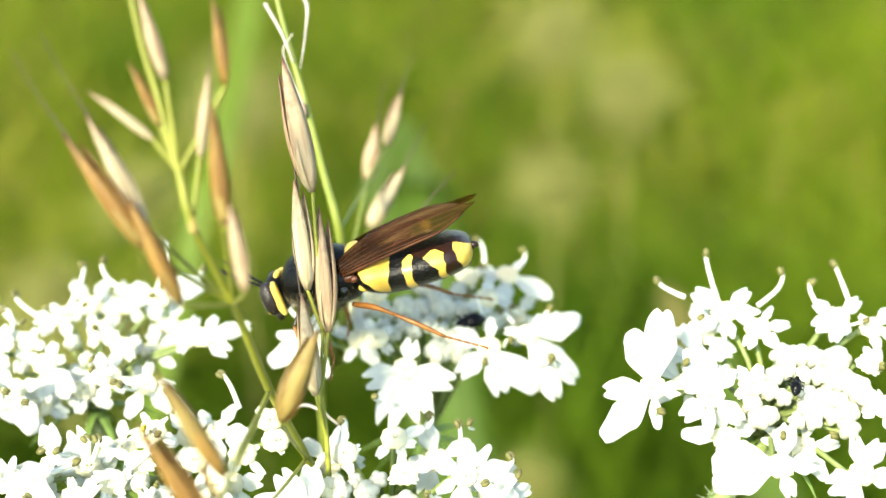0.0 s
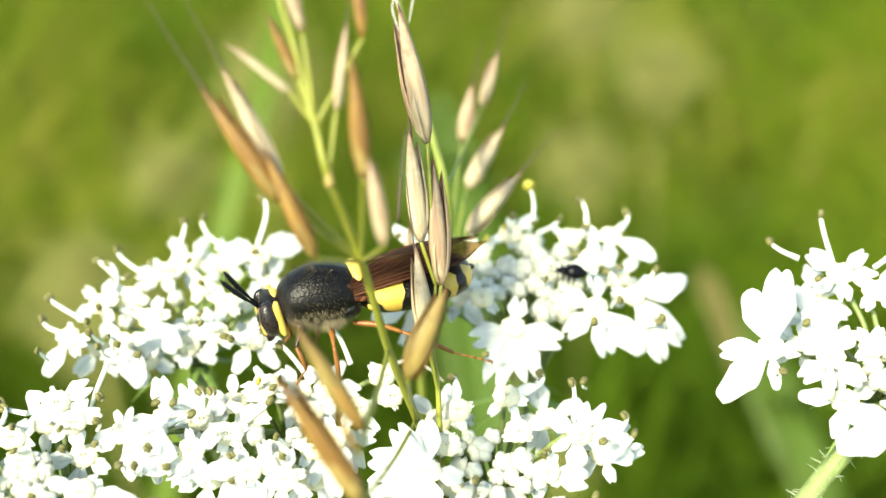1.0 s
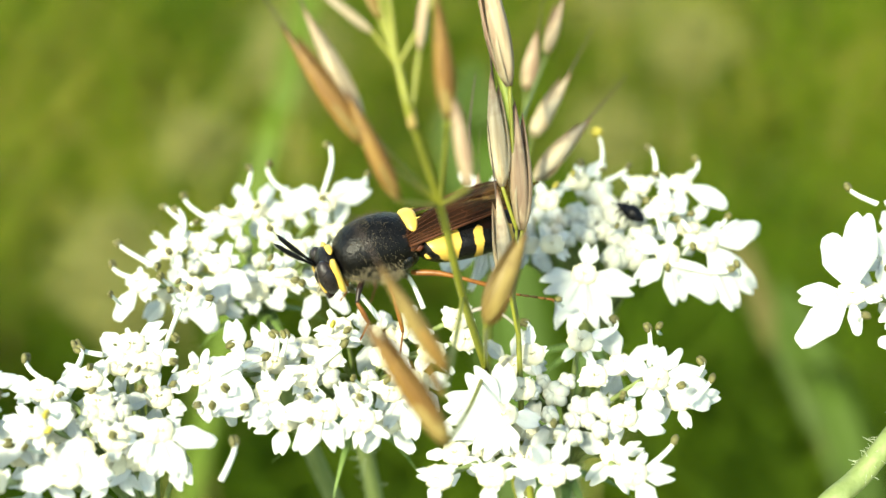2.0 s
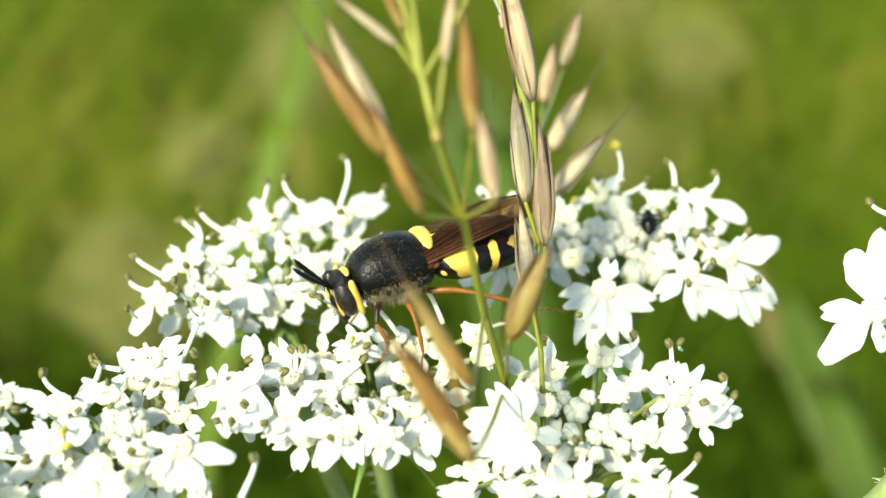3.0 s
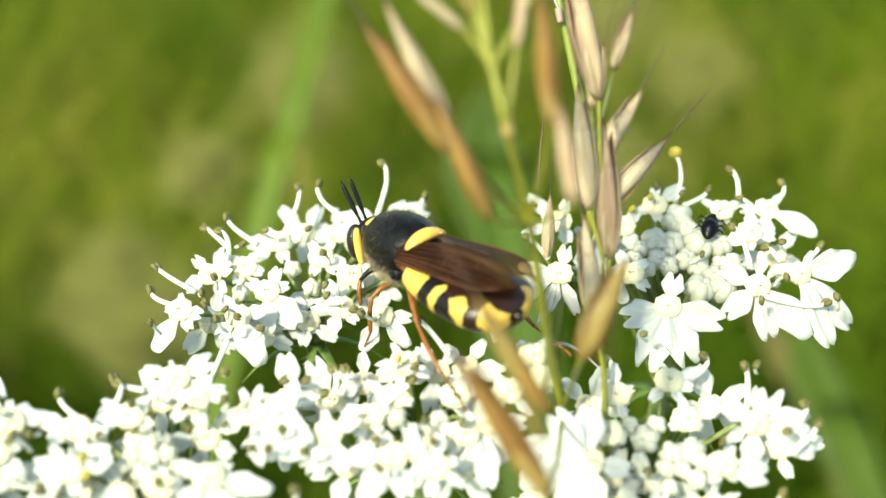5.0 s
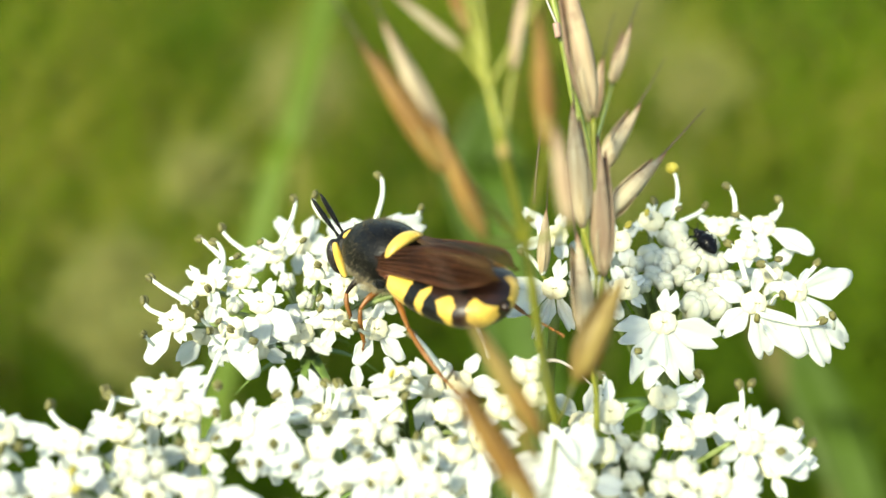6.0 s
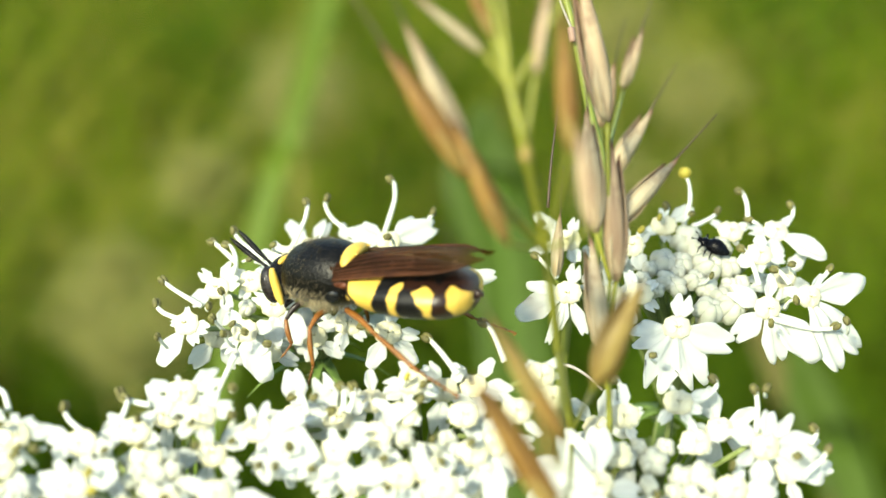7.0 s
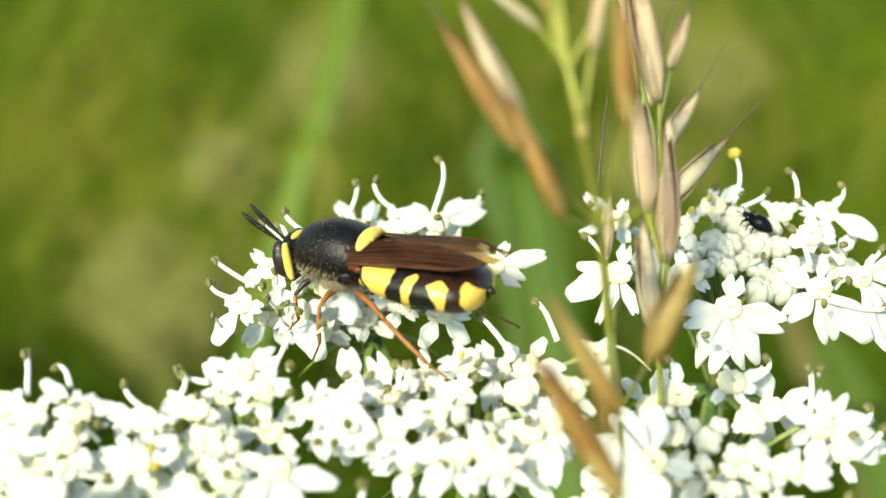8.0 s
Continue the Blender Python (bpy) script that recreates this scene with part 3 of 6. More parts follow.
stamen(right_cluster, (-2.7, 4.8, 2.4), (-1.9, 5.9, 3.5), -0.13)
loose_anther(right_cluster, (-0.7, 4.7, 3.6))
loose_anther(right_cluster, (4.4, 1.2, 2.3))
loose_anther(right_cluster, (6.6, -2.6, 0.9))
loose_anther(right_cluster, (2.6, -3.0, 0.8))
loose_anther(right_cluster, (-3.8, -5.4, -0.0))
loose_anther(right_cluster, (-0.1, 0.1, 1.9))
loose_anther(right_cluster, (2.6, 4.4, 3.5))
loose_anther(right_cluster, (4.2, -1.3, 1.4))
loose_anther(right_cluster, (-3.6, 3.4, 3.1), ANTHER_YELLOW)
loose_anther(right_cluster, (-2.5, 4.4, 3.5), ANTHER_YELLOW)
bud(right_cluster, (-2.3, 2.7, 1.4), 1.28)
bud(right_cluster, (-1.3, 2.7, 1.3), 1.17)
bud(right_cluster, (-0.8, 4.4, 2.0), 1.52)
bud(right_cluster, (0.2, 2.6, 1.3), 1.50)
bud(right_cluster, (1.3, 2.5, 1.3), 1.18)
bud(right_cluster, (-2.3, 1.4, 0.9), 0.94)
bud(right_cluster, (-1.7, 1.0, 0.7), 0.94)
bud(right_cluster, (-0.7, 1.5, 0.9), 1.00)
bud(right_cluster, (-0.0, 0.9, 0.7), 1.05)
bud(right_cluster, (-3.6, 1.4, 0.9), 0.78)
bud(right_cluster, (-2.9, 0.8, 0.6), 0.83)
bud(right_cluster, (1.2, 1.2, 0.8), 0.84)
bud(right_cluster, (-0.2, -0.6, 0.1), 1.34)
bud(right_cluster, (1.0, -0.4, 0.2), 1.35)
bud(right_cluster, (0.6, 0.3, 0.5), 1.04)
bud(right_cluster, (1.9, 1.4, 0.9), 0.79)
bud(right_cluster, (-1.6, 2.1, 1.1), 0.85)
bud(right_cluster, (-0.3, 3.6, 1.7), 1.08)
bud(right_cluster, (1.1, 4.0, 1.8), 1.09)
bud(right_cluster, (-3.1, 2.2, 1.2), 0.79)
back_cluster = flower_cluster("fully open white hogweed flower cluster under the fly", BASES["back"])
bloom(back_cluster, (-18.2, 4.0, 1.4), 47, 12, (25, 3.2, 0.6), (45, 2.3, 0.6), (151, 1.8, 0.5), (-178, 2.9, 0.7), (-102, 1.4, 0.8))
bloom(back_cluster, (-24.0, 2.5, 0.9), 51, -4, (24, 1.6, 0.8), (135, 1.2, 0.6), (-175, 1.9, 0.7), (-68, 1.4, 0.8), (-141, 1.8, 0.7))
bloom(back_cluster, (-27.3, -0.3, 0.1), 47, -14, (138, 1.6, 0.6), (14, 1.5, 0.8), (-53, 1.5, 0.8), (-152, 1.8, 0.8), (58, 1.7, 0.7))
bloom(back_cluster, (-28.3, -3.2, -0.6), 50, -18, (-117, 2.6, 0.55), (175, 1.2, 0.6), (-14, 1.6, 0.7), (-59, 1.4, 0.7), (100, 1.0, 0.6))
bloom(back_cluster, (-25.1, -3.5, -0.7), 58, -10, (-135, 1.7, 0.6), (-59, 3.1, 0.58), (-82, 1.6, 0.7), (13, 1.6, 0.7), (133, 1.4, 0.7))
bloom(back_cluster, (-23.9, -1.5, -0.2), 55, -5, (-45, 2.8, 0.7), (-85, 2.5, 0.6), (156, 1.4, 0.7), (16, 1.3, 0.7), (66, 1.5, 0.7))
bloom(back_cluster, (-21.3, 1.2, 0.6), 50, 3, (129, 1.2, 0.7), (55, 1.2, 0.6), (-116, 1.2, 0.8), (-42, 1.4, 0.7))
bloom(back_cluster, (-19.7, -2.6, -0.5), 56, 6, (-108, 1.6, 0.7), (-41, 1.3, 0.7), (177, 1.7, 0.7), (121, 1.7, 0.7))
bloom(back_cluster, (-17.5, -3.2, -0.6), 57, 12, (-115, 2.2, 0.58), (-45, 2.3, 0.52), (79, 1.4, 0.7), (166, 1.4, 0.5), (-3, 1.8, 0.6))
bloom(back_cluster, (-14.8, 0.7, 0.4), 48, 0, (12, 3.1, 0.4), (-30, 2.1, 0.7), (57, 1.6, 0.6), (145, 1.1, 0.7))
bloom(back_cluster, (-19.5, -0.2, 0.2), 46, 8, (137, 1.5, 0.8), (31, 1.2, 0.8), (-115, 1.4, 0.8), (-49, 1.1, 0.8))
bloom(back_cluster, (-15.8, 0.6, 0.4), 50, 18, (151, 1.2, 0.8), (5, 1.4, 0.8), (-106, 1.1, 0.8), (66, 1.6, 0.7))
bloom(back_cluster, (-25.5, 0.3, 0.3), 50, -8, (153, 1.2, 0.8), (-17, 1.2, 0.8), (-118, 1.2, 0.8), (50, 1.1, 0.7))
bloom(back_cluster, (-20.9, 5.5, 0.1), 48, -6, (31, 1.9, 0.68), (101, 1.7, 0.53), (165, 2.0, 0.60), (234, 2.1, 0.59), (319, 1.9, 0.60))
bloom(back_cluster, (-18.2, 1.4, -1.1), 38, 4, (36, 1.8, 0.57), (96, 1.9, 0.51), (166, 2.3, 0.56), (251, 2.3, 0.73), (324, 1.8, 0.55))
bloom(back_cluster, (-17.7, 3.7, -0.5), 48, 3, (72, 2.2, 0.56), (130, 2.2, 0.74), (217, 1.7, 0.68), (286, 2.0, 0.69), (358, 1.9, 0.62))
bloom(back_cluster, (-21.8, -1.6, -2.0), 42, 10, (43, 2.4, 0.55), (117, 1.7, 0.53), (185, 2.0, 0.69), (267, 1.6, 0.70), (332, 2.0, 0.52))
bloom(back_cluster, (-27.1, -1.9, -2.1), 52, 18, (12, 1.9, 0.49), (77, 2.1, 0.54), (163, 2.1, 0.55), (233, 2.2, 0.67), (309, 2.1, 0.65))
bloom(back_cluster, (-24.1, -2.9, -2.4), 37, 13, (49, 2.2, 0.52), (133, 2.0, 0.55), (202, 2.2, 0.49), (268, 1.6, 0.70), (350, 1.8, 0.65))
bloom(back_cluster, (-23.4, -1.2, -1.9), 45, 1, (35, 2.3, 0.73), (118, 1.8, 0.66), (179, 1.8, 0.52), (261, 1.9, 0.63), (329, 2.4, 0.68))
bloom(back_cluster, (-23.0, 5.4, 0.1), 48, -4, (60, 2.0, 0.63), (135, 2.3, 0.53), (213, 2.0, 0.59), (271, 1.9, 0.57), (347, 1.9, 0.62))
stamen(back_cluster, (-19.9, 4.3, 1.4), (-22.0, 5.6, 3.3), 0.17)
stamen(back_cluster, (-18.5, 4.9, 1.6), (-18.3, 6.8, 4.2), -0.12)
stamen(back_cluster, (-16.4, 5.2, 1.7), (-15.7, 6.2, 2.4), -0.03)
stamen(back_cluster, (-23.8, 3.1, 1.1), (-23.1, 4.9, 3.3), -0.08)
stamen(back_cluster, (-25.2, 2.3, 0.8), (-27.1, 3.3, 2.0), 0.08)
stamen(back_cluster, (-26.5, -0.1, 0.2), (-27.1, 1.4, 2.0), -0.17)
stamen(back_cluster, (-26.8, 1.9, 0.7), (-28.3, 2.8, 1.5), -0.03)
stamen(back_cluster, (-27.9, -1.7, -0.3), (-30.2, -0.8, 0.7), 0.03)
stamen(back_cluster, (-28.9, -2.7, -0.6), (-30.3, -2.0, -0.1), 0.13)
loose_anther(back_cluster, (-24.4, 1.0, 2.3))
loose_anther(back_cluster, (-25.4, -0.2, 2.0))
loose_anther(back_cluster, (-26.4, -2.9, 1.3))
loose_anther(back_cluster, (-26.8, -4.1, 1.0))
loose_anther(back_cluster, (-25.3, -5.2, 0.7))
loose_anther(back_cluster, (-24.6, -5.8, 0.6))
loose_anther(back_cluster, (-25.6, -6.0, 0.5))
loose_anther(back_cluster, (-20.8, -0.8, 1.9))
loose_anther(back_cluster, (-20.4, -3.3, 1.2))
loose_anther(back_cluster, (-20.2, -4.1, 1.0))
loose_anther(back_cluster, (-18.0, 2.1, 2.6))
loose_anther(back_cluster, (-28.9, -6.4, 0.4))
loose_anther(back_cluster, (-23.2, -6.6, 0.4))
loose_anther(back_cluster, (-18.7, -5.1, 0.8))
loose_anther(back_cluster, (-18.2, -5.3, 0.7))
loose_anther(back_cluster, (-22.0, 1.2, 2.4))
loose_anther(back_cluster, (-26.4, -5.0, 0.8))
bud(back_cluster, (-25.5, -1.3, -0.5), 0.78)
bud(back_cluster, (-22.9, 0.6, 0.1), 0.84)
bud(back_cluster, (-21.6, -0.8, -0.3), 0.82)
left_cluster = flower_cluster("dense open white hogweed flower cluster with olive anthers", BASES["left"])
bloom(left_cluster, (-26.7, -10.0, -0.5), 57, 9, (163, 1.6, 0.5), (-149, 1.8, 0.6), (111, 0.9, 0.5), (29, 2.1, 0.7), (-31, 1.6, 0.8), (-115, 1.4, 0.6))
bloom(left_cluster, (-28.3, -12.3, -1.2), 50, 0, (153, 1.6, 0.4), (-165, 1.8, 0.7), (-25, 1.3, 0.8), (52, 1.2, 0.7))
bloom(left_cluster, (-25.5, -11.3, -0.9), 54, 13, (21, 1.6, 0.8), (-135, 1.4, 0.7), (-70, 1.4, 0.8), (159, 1.3, 0.7), (66, 1.5, 0.7))
bloom(left_cluster, (-30.5, -13.1, -1.4), 59, -10, (172, 2.2, 0.6), (-69, 1.3, 0.7), (-7, 1.7, 0.7), (-158, 1.7, 0.6))
bloom(left_cluster, (-30.2, -15.3, -2.1), 54, -12, (174, 1.9, 0.7), (-136, 2.9, 0.5), (-65, 1.3, 0.8), (24, 2.2, 0.85), (133, 1.5, 0.6))
bloom(left_cluster, (-23.9, -15.4, -2.1), 55, 16, (-131, 2.0, 0.65), (-61, 2.6, 0.6), (-11, 2.9, 0.45), (38, 1.2, 0.8), (160, 1.5, 0.7), (-97, 2.2, 0.5))
bloom(left_cluster, (-27.7, -18.0, -2.9), 54, -4, (-172, 2.6, 0.6), (147, 1.3, 0.6), (37, 1.7, 0.8), (-2, 2.3, 0.7), (77, 1.8, 0.8))
bloom(left_cluster, (-26.0, -15.9, -2.3), 54, 6, (146, 1.0, 0.9), (5, 1.1, 0.9), (-86, 1.1, 0.9), (80, 0.9, 0.8))
bloom(left_cluster, (-27.4, -13.7, -1.6), 54, 2, (164, 0.9, 0.8), (18, 1.0, 0.8), (-86, 0.8, 0.8))
bloom(left_cluster, (-31.0, -18.5, -3.0), 51, -18, (168, 2.1, 0.5), (31, 1.1, 0.6), (-100, 1.1, 0.6))
bloom(left_cluster, (-31.4, -15.1, -4.1), 38, 17, (61, 2.4, 0.64), (126, 2.3, 0.65), (200, 1.8, 0.71), (281, 1.8, 0.62), (343, 2.1, 0.73))
bloom(left_cluster, (-25.1, -11.5, -2.9), 44, 5, (39, 2.3, 0.60), (112, 1.9, 0.63), (195, 2.1, 0.62), (263, 2.2, 0.62), (331, 1.7, 0.71))
bloom(left_cluster, (-25.2, -15.2, -4.1), 42, 4, (67, 1.6, 0.64), (137, 2.2, 0.68), (221, 2.0, 0.68), (294, 2.0, 0.54), (367, 2.3, 0.57))
bloom(left_cluster, (-29.7, -14.5, -3.9), 38, 17, (37, 2.5, 0.50), (118, 2.4, 0.73), (183, 1.8, 0.72), (258, 1.9, 0.67), (335, 2.1, 0.64))
bloom(left_cluster, (-27.8, -9.4, -2.3), 49, -1, (51, 2.2, 0.57), (127, 1.9, 0.48), (203, 2.0, 0.63), (277, 1.7, 0.61), (351, 2.3, 0.55))
bloom(left_cluster, (-28.3, -14.7, -3.9), 51, -2, (48, 1.9, 0.73), (118, 1.7, 0.63), (182, 2.0, 0.53), (255, 2.4, 0.51), (322, 2.0, 0.54))
bloom(left_cluster, (-30.0, -12.4, -3.2), 35, 14, (16, 2.2, 0.61), (90, 2.3, 0.49), (161, 1.8, 0.59), (227, 2.1, 0.49), (303, 1.9, 0.61))
bloom(left_cluster, (-26.5, -15.5, -4.2), 54, 8, (30, 2.1, 0.50), (88, 2.3, 0.67), (172, 2.2, 0.58), (238, 2.3, 0.68), (313, 2.0, 0.62))
bloom(left_cluster, (-30.0, -16.2, -4.4), 36, -1, (53, 2.2, 0.60), (125, 2.4, 0.48), (199, 1.7, 0.62), (261, 2.3, 0.60), (327, 2.2, 0.53))
bloom(left_cluster, (-23.6, -14.7, -4.0), 35, -18, (22, 1.6, 0.53), (87, 1.6, 0.58), (176, 2.4, 0.53), (230, 1.9, 0.57), (302, 2.4, 0.70))
stamen(left_cluster, (-30.4, -12.6, -1.4), (-31.8, -11.7, -0.5), 0.12)
stamen(left_cluster, (-28.1, -10.7, -0.8), (-29.7, -10.1, -0.6), 0.1)
stamen(left_cluster, (-29.2, -11.5, -1.0), (-29.3, -10.7, -0.5), -0.17)
stamen(left_cluster, (-20.3, -18.0, -3.0), (-19.8, -16.7, -1.7), -0.07)
stamen(left_cluster, (-24.7, -7.5, 0.2), (-25.7, -8.2, -2.3), -0.03)
loose_anther(left_cluster, (-29.7, -17.6, -1.6))
loose_anther(left_cluster, (-25.6, -16.9, -1.3))
loose_anther(left_cluster, (-25.5, -12.8, -0.2))
loose_anther(left_cluster, (-25.0, -14.1, -0.5))
loose_anther(left_cluster, (-23.7, -12.4, -0.0))
loose_anther(left_cluster, (-24.0, -10.8, 0.4))
loose_anther(left_cluster, (-23.4, -13.8, -0.4))
loose_anther(left_cluster, (-27.4, -14.2, -0.6))
loose_anther(left_cluster, (-29.0, -14.5, -0.7))
loose_anther(left_cluster, (-28.0, -12.7, -0.2))
loose_anther(left_cluster, (-29.3, -15.7, -1.0), ANTHER_YELLOW)
loose_anther(left_cluster, (-28.9, -16.6, -1.3), ANTHER_YELLOW)
bud(left_cluster, (-27.7, -14.1, -2.1), 0.98)
bud(left_cluster, (-26.8, -14.2, -2.2), 0.98)
bud(left_cluster, (-26.2, -13.9, -2.1), 0.80)
bud(left_cluster, (-27.0, -14.9, -2.4), 0.88)
bud(left_cluster, (-25.4, -14.8, -2.3), 0.88)
bud(left_cluster, (-28.0, -14.5, -2.3), 0.67)
bud(left_cluster, (-26.5, -13.2, -1.9), 0.67)
edge_cluster = flower_cluster("white hogweed flower cluster at the edge of the umbel", BASES["edge"])
bloom(edge_cluster, (-33.7, -13.1, -1.2), 49, 16, (142, 2.2, 0.5), (48, 1.2, 0.8), (-176, 1.1, 0.7), (14, 1.8, 0.6), (-116, 1.0, 0.7), (97, 1.1, 0.6))
bloom(edge_cluster, (-33.7, -14.8, -1.6), 58, 10, (-43, 1.7, 0.75), (-126, 1.1, 0.7), (-169, 1.9, 0.6), (15, 1.2, 0.6), (109, 1.0, 0.7))
bloom(edge_cluster, (-35.0, -18.4, -2.7), 63, -18, (20, 4.1, 0.5), (2, 4.4, 0.42), (142, 2.0, 0.6), (-110, 1.4, 0.6))
bloom(edge_cluster, (-35.6, -13.5, -1.3), 52, -6, (149, 1.6, 0.7), (57, 1.2, 0.7), (-66, 1.1, 0.7), (-147, 1.4, 0.7))
bloom(edge_cluster, (-36.0, -14.8, -1.7), 56, 0, (150, 1.6, 0.7), (-23, 1.3, 0.7), (-104, 1.4, 0.7), (54, 1.2, 0.7), (-143, 1.0, 0.6))
bloom(edge_cluster, (-37.3, -12.9, -1.1), 52, 0, (153, 1.3, 0.7), (39, 1.1, 0.7), (-44, 1.1, 0.7), (-135, 1.2, 0.7))
bloom(edge_cluster, (-34.5, -17.2, -2.4), 58, 0, (160, 1.4, 0.7), (16, 1.3, 0.7), (-109, 1.3, 0.7), (-46, 1.4, 0.7))
bloom(edge_cluster, (-35.4, -14.3, -3.4), 58, 11, (50, 2.0, 0.53), (110, 1.9, 0.55), (185, 1.8, 0.62), (261, 2.1, 0.52), (324, 2.1, 0.50))
bloom(edge_cluster, (-33.8, -14.5, -3.5), 39, 4, (24, 1.7, 0.72), (99, 2.1, 0.52), (166, 2.5, 0.53), (240, 2.0, 0.69), (308, 1.8, 0.54))
bloom(edge_cluster, (-34.1, -15.9, -3.9), 58, 14, (62, 1.7, 0.54), (146, 2.0, 0.52), (220, 2.4, 0.73), (278, 1.9, 0.74), (347, 2.2, 0.61))
bloom(edge_cluster, (-37.1, -15.3, -3.7), 38, 7, (48, 2.2, 0.58), (123, 1.8, 0.52), (191, 2.4, 0.70), (258, 1.6, 0.62), (347, 2.0, 0.60))
bloom(edge_cluster, (-37.1, -12.9, -3.0), 37, -3, (51, 2.1, 0.65), (125, 1.9, 0.49), (190, 2.4, 0.68), (272, 2.5, 0.66), (346, 1.8, 0.69))
stamen(edge_cluster, (-36.4, -12.3, -1.0), (-36.7, -11.0, 0.5), -0.03)
stamen(edge_cluster, (-34.5, -11.7, -0.8), (-35.4, -10.9, -0.2), -0.2)
stamen(edge_cluster, (-36.4, -12.3, -1.0), (-36.7, -11.1, 0.5), -0.03)
stamen(edge_cluster, (-32.5, -16.3, -2.2), (-31.5, -15.9, -2.7), -0.02)
loose_anther(edge_cluster, (-34.0, -13.7, -0.2))
loose_anther(edge_cluster, (-32.7, -14.9, -0.5))
loose_anther(edge_cluster, (-32.7, -15.2, -0.6))
loose_anther(edge_cluster, (-31.9, -14.9, -0.5))
mid_cluster = flower_cluster("white hogweed flower cluster between the others", BASES["mid"])
bloom(mid_cluster, (-22.8, -11.3, -1.5), 48, -18, (69, 1.4, 0.5), (13, 2.6, 0.5), (-29, 3.7, 0.8), (-66, 2.7, 0.8), (-153, 1.8, 0.7), (121, 1.4, 0.5))
bloom(mid_cluster, (-19.0, -12.3, -1.8), 54, -12, (-109, 2.2, 0.6), (-61, 2.1, 0.7), (-136, 2.1, 0.6), (28, 1.9, 0.7), (102, 1.2, 0.6))
bloom(mid_cluster, (-15.9, -13.4, -2.1), 62, -4, (-123, 2.7, 0.58), (-69, 2.2, 0.65), (-175, 2.2, 0.7), (31, 1.6, 0.7), (114, 1.2, 0.7))
bloom(mid_cluster, (-14.0, -13.9, -2.3), 59, 1, (-95, 1.5, 0.65), (-29, 1.7, 0.42), (17, 1.2, 0.7), (135, 1.7, 0.6), (81, 1.6, 0.7))
bloom(mid_cluster, (-11.8, -11.5, -1.5), 58, 0, (-114, 2.7, 0.4), (-86, 3.1, 0.52), (-166, 1.8, 0.6), (102, 1.2, 0.7), (-49, 1.5, 0.5))
bloom(mid_cluster, (-14.7, -13.1, -2.0), 56, 0, (-95, 1.7, 0.58), (-51, 1.6, 0.58), (122, 1.4, 0.7), (-166, 1.3, 0.6), (35, 1.0, 0.6))
bloom(mid_cluster, (-15.8, -8.1, -0.5), 54, -2, (-170, 1.5, 0.65), (-24, 1.5, 0.6), (122, 1.2, 0.5), (44, 1.1, 0.4), (-104, 1.1, 0.7))
bloom(mid_cluster, (-16.1, -10.1, -1.1), 55, -3, (157, 1.6, 0.45), (-19, 1.0, 0.8), (-138, 1.0, 0.7), (57, 0.9, 0.6))
bloom(mid_cluster, (-13.2, -9.9, -1.1), 52, 4, (-157, 0.6, 0.95), (-18, 0.7, 0.95), (-88, 0.7, 0.95), (92, 0.7, 0.9))
bloom(mid_cluster, (-9.5, -7.3, -0.3), 54, 14, (140, 1.0, 0.8), (-1, 1.1, 0.45), (46, 1.2, 0.6), (-104, 0.7, 0.7))
bloom(mid_cluster, (-10.7, -9.5, -1.0), 51, 10, (137, 1.2, 0.5), (-119, 1.1, 0.6), (-43, 1.7, 0.4), (24, 1.0, 0.5))
bloom(mid_cluster, (-9.0, -8.7, -0.7), 52, 15, (-60, 0.9, 0.6), (178, 0.8, 0.6), (62, 0.6, 0.5))
bloom(mid_cluster, (-12.7, -12.1, -1.7), 57, 5, (167, 1.2, 0.7), (-124, 1.2, 0.7), (-44, 1.2, 0.6), (75, 1.1, 0.7))
bloom(mid_cluster, (-17.2, -11.3, -1.5), 51, -7, (161, 1.3, 0.7), (-48, 1.0, 0.7), (23, 1.1, 0.6), (-118, 1.2, 0.7))
bloom(mid_cluster, (-19.5, -8.5, -2.6), 44, 7, (37, 1.8, 0.66), (117, 2.5, 0.64), (177, 2.1, 0.68), (255, 1.7, 0.68), (331, 2.4, 0.56))
bloom(mid_cluster, (-12.8, -6.1, -1.9), 37, -15, (57, 1.8, 0.58), (133, 1.7, 0.55), (198, 1.7, 0.50), (283, 2.2, 0.53), (348, 2.2, 0.66))
bloom(mid_cluster, (-21.9, -10.3, -3.2), 58, -9, (64, 2.1, 0.68), (145, 2.3, 0.66), (213, 2.1, 0.72), (287, 2.0, 0.52), (358, 1.7, 0.54))
bloom(mid_cluster, (-11.5, -9.4, -3.0), 60, -2, (4, 1.9, 0.72), (79, 1.6, 0.62), (147, 2.2, 0.70), (217, 2.1, 0.72), (299, 2.1, 0.71))
bloom(mid_cluster, (-18.3, -12.0, -3.8), 58, -5, (45, 2.3, 0.52), (123, 2.0, 0.48), (197, 1.9, 0.65), (261, 1.9, 0.71), (346, 1.8, 0.69))
bloom(mid_cluster, (-14.3, -6.4, -2.0), 57, -5, (47, 1.6, 0.49), (125, 1.7, 0.71), (199, 1.6, 0.61), (264, 2.4, 0.66), (331, 1.9, 0.63))
bloom(mid_cluster, (-12.9, -12.0, -3.8), 60, -3, (18, 2.4, 0.53), (93, 2.1, 0.56), (161, 1.8, 0.63), (231, 2.0, 0.58), (313, 2.1, 0.56))
bloom(mid_cluster, (-17.9, -7.3, -2.3), 38, 11, (27, 2.1, 0.57), (98, 1.7, 0.53), (164, 1.7, 0.63), (233, 1.7, 0.58), (306, 2.4, 0.66))
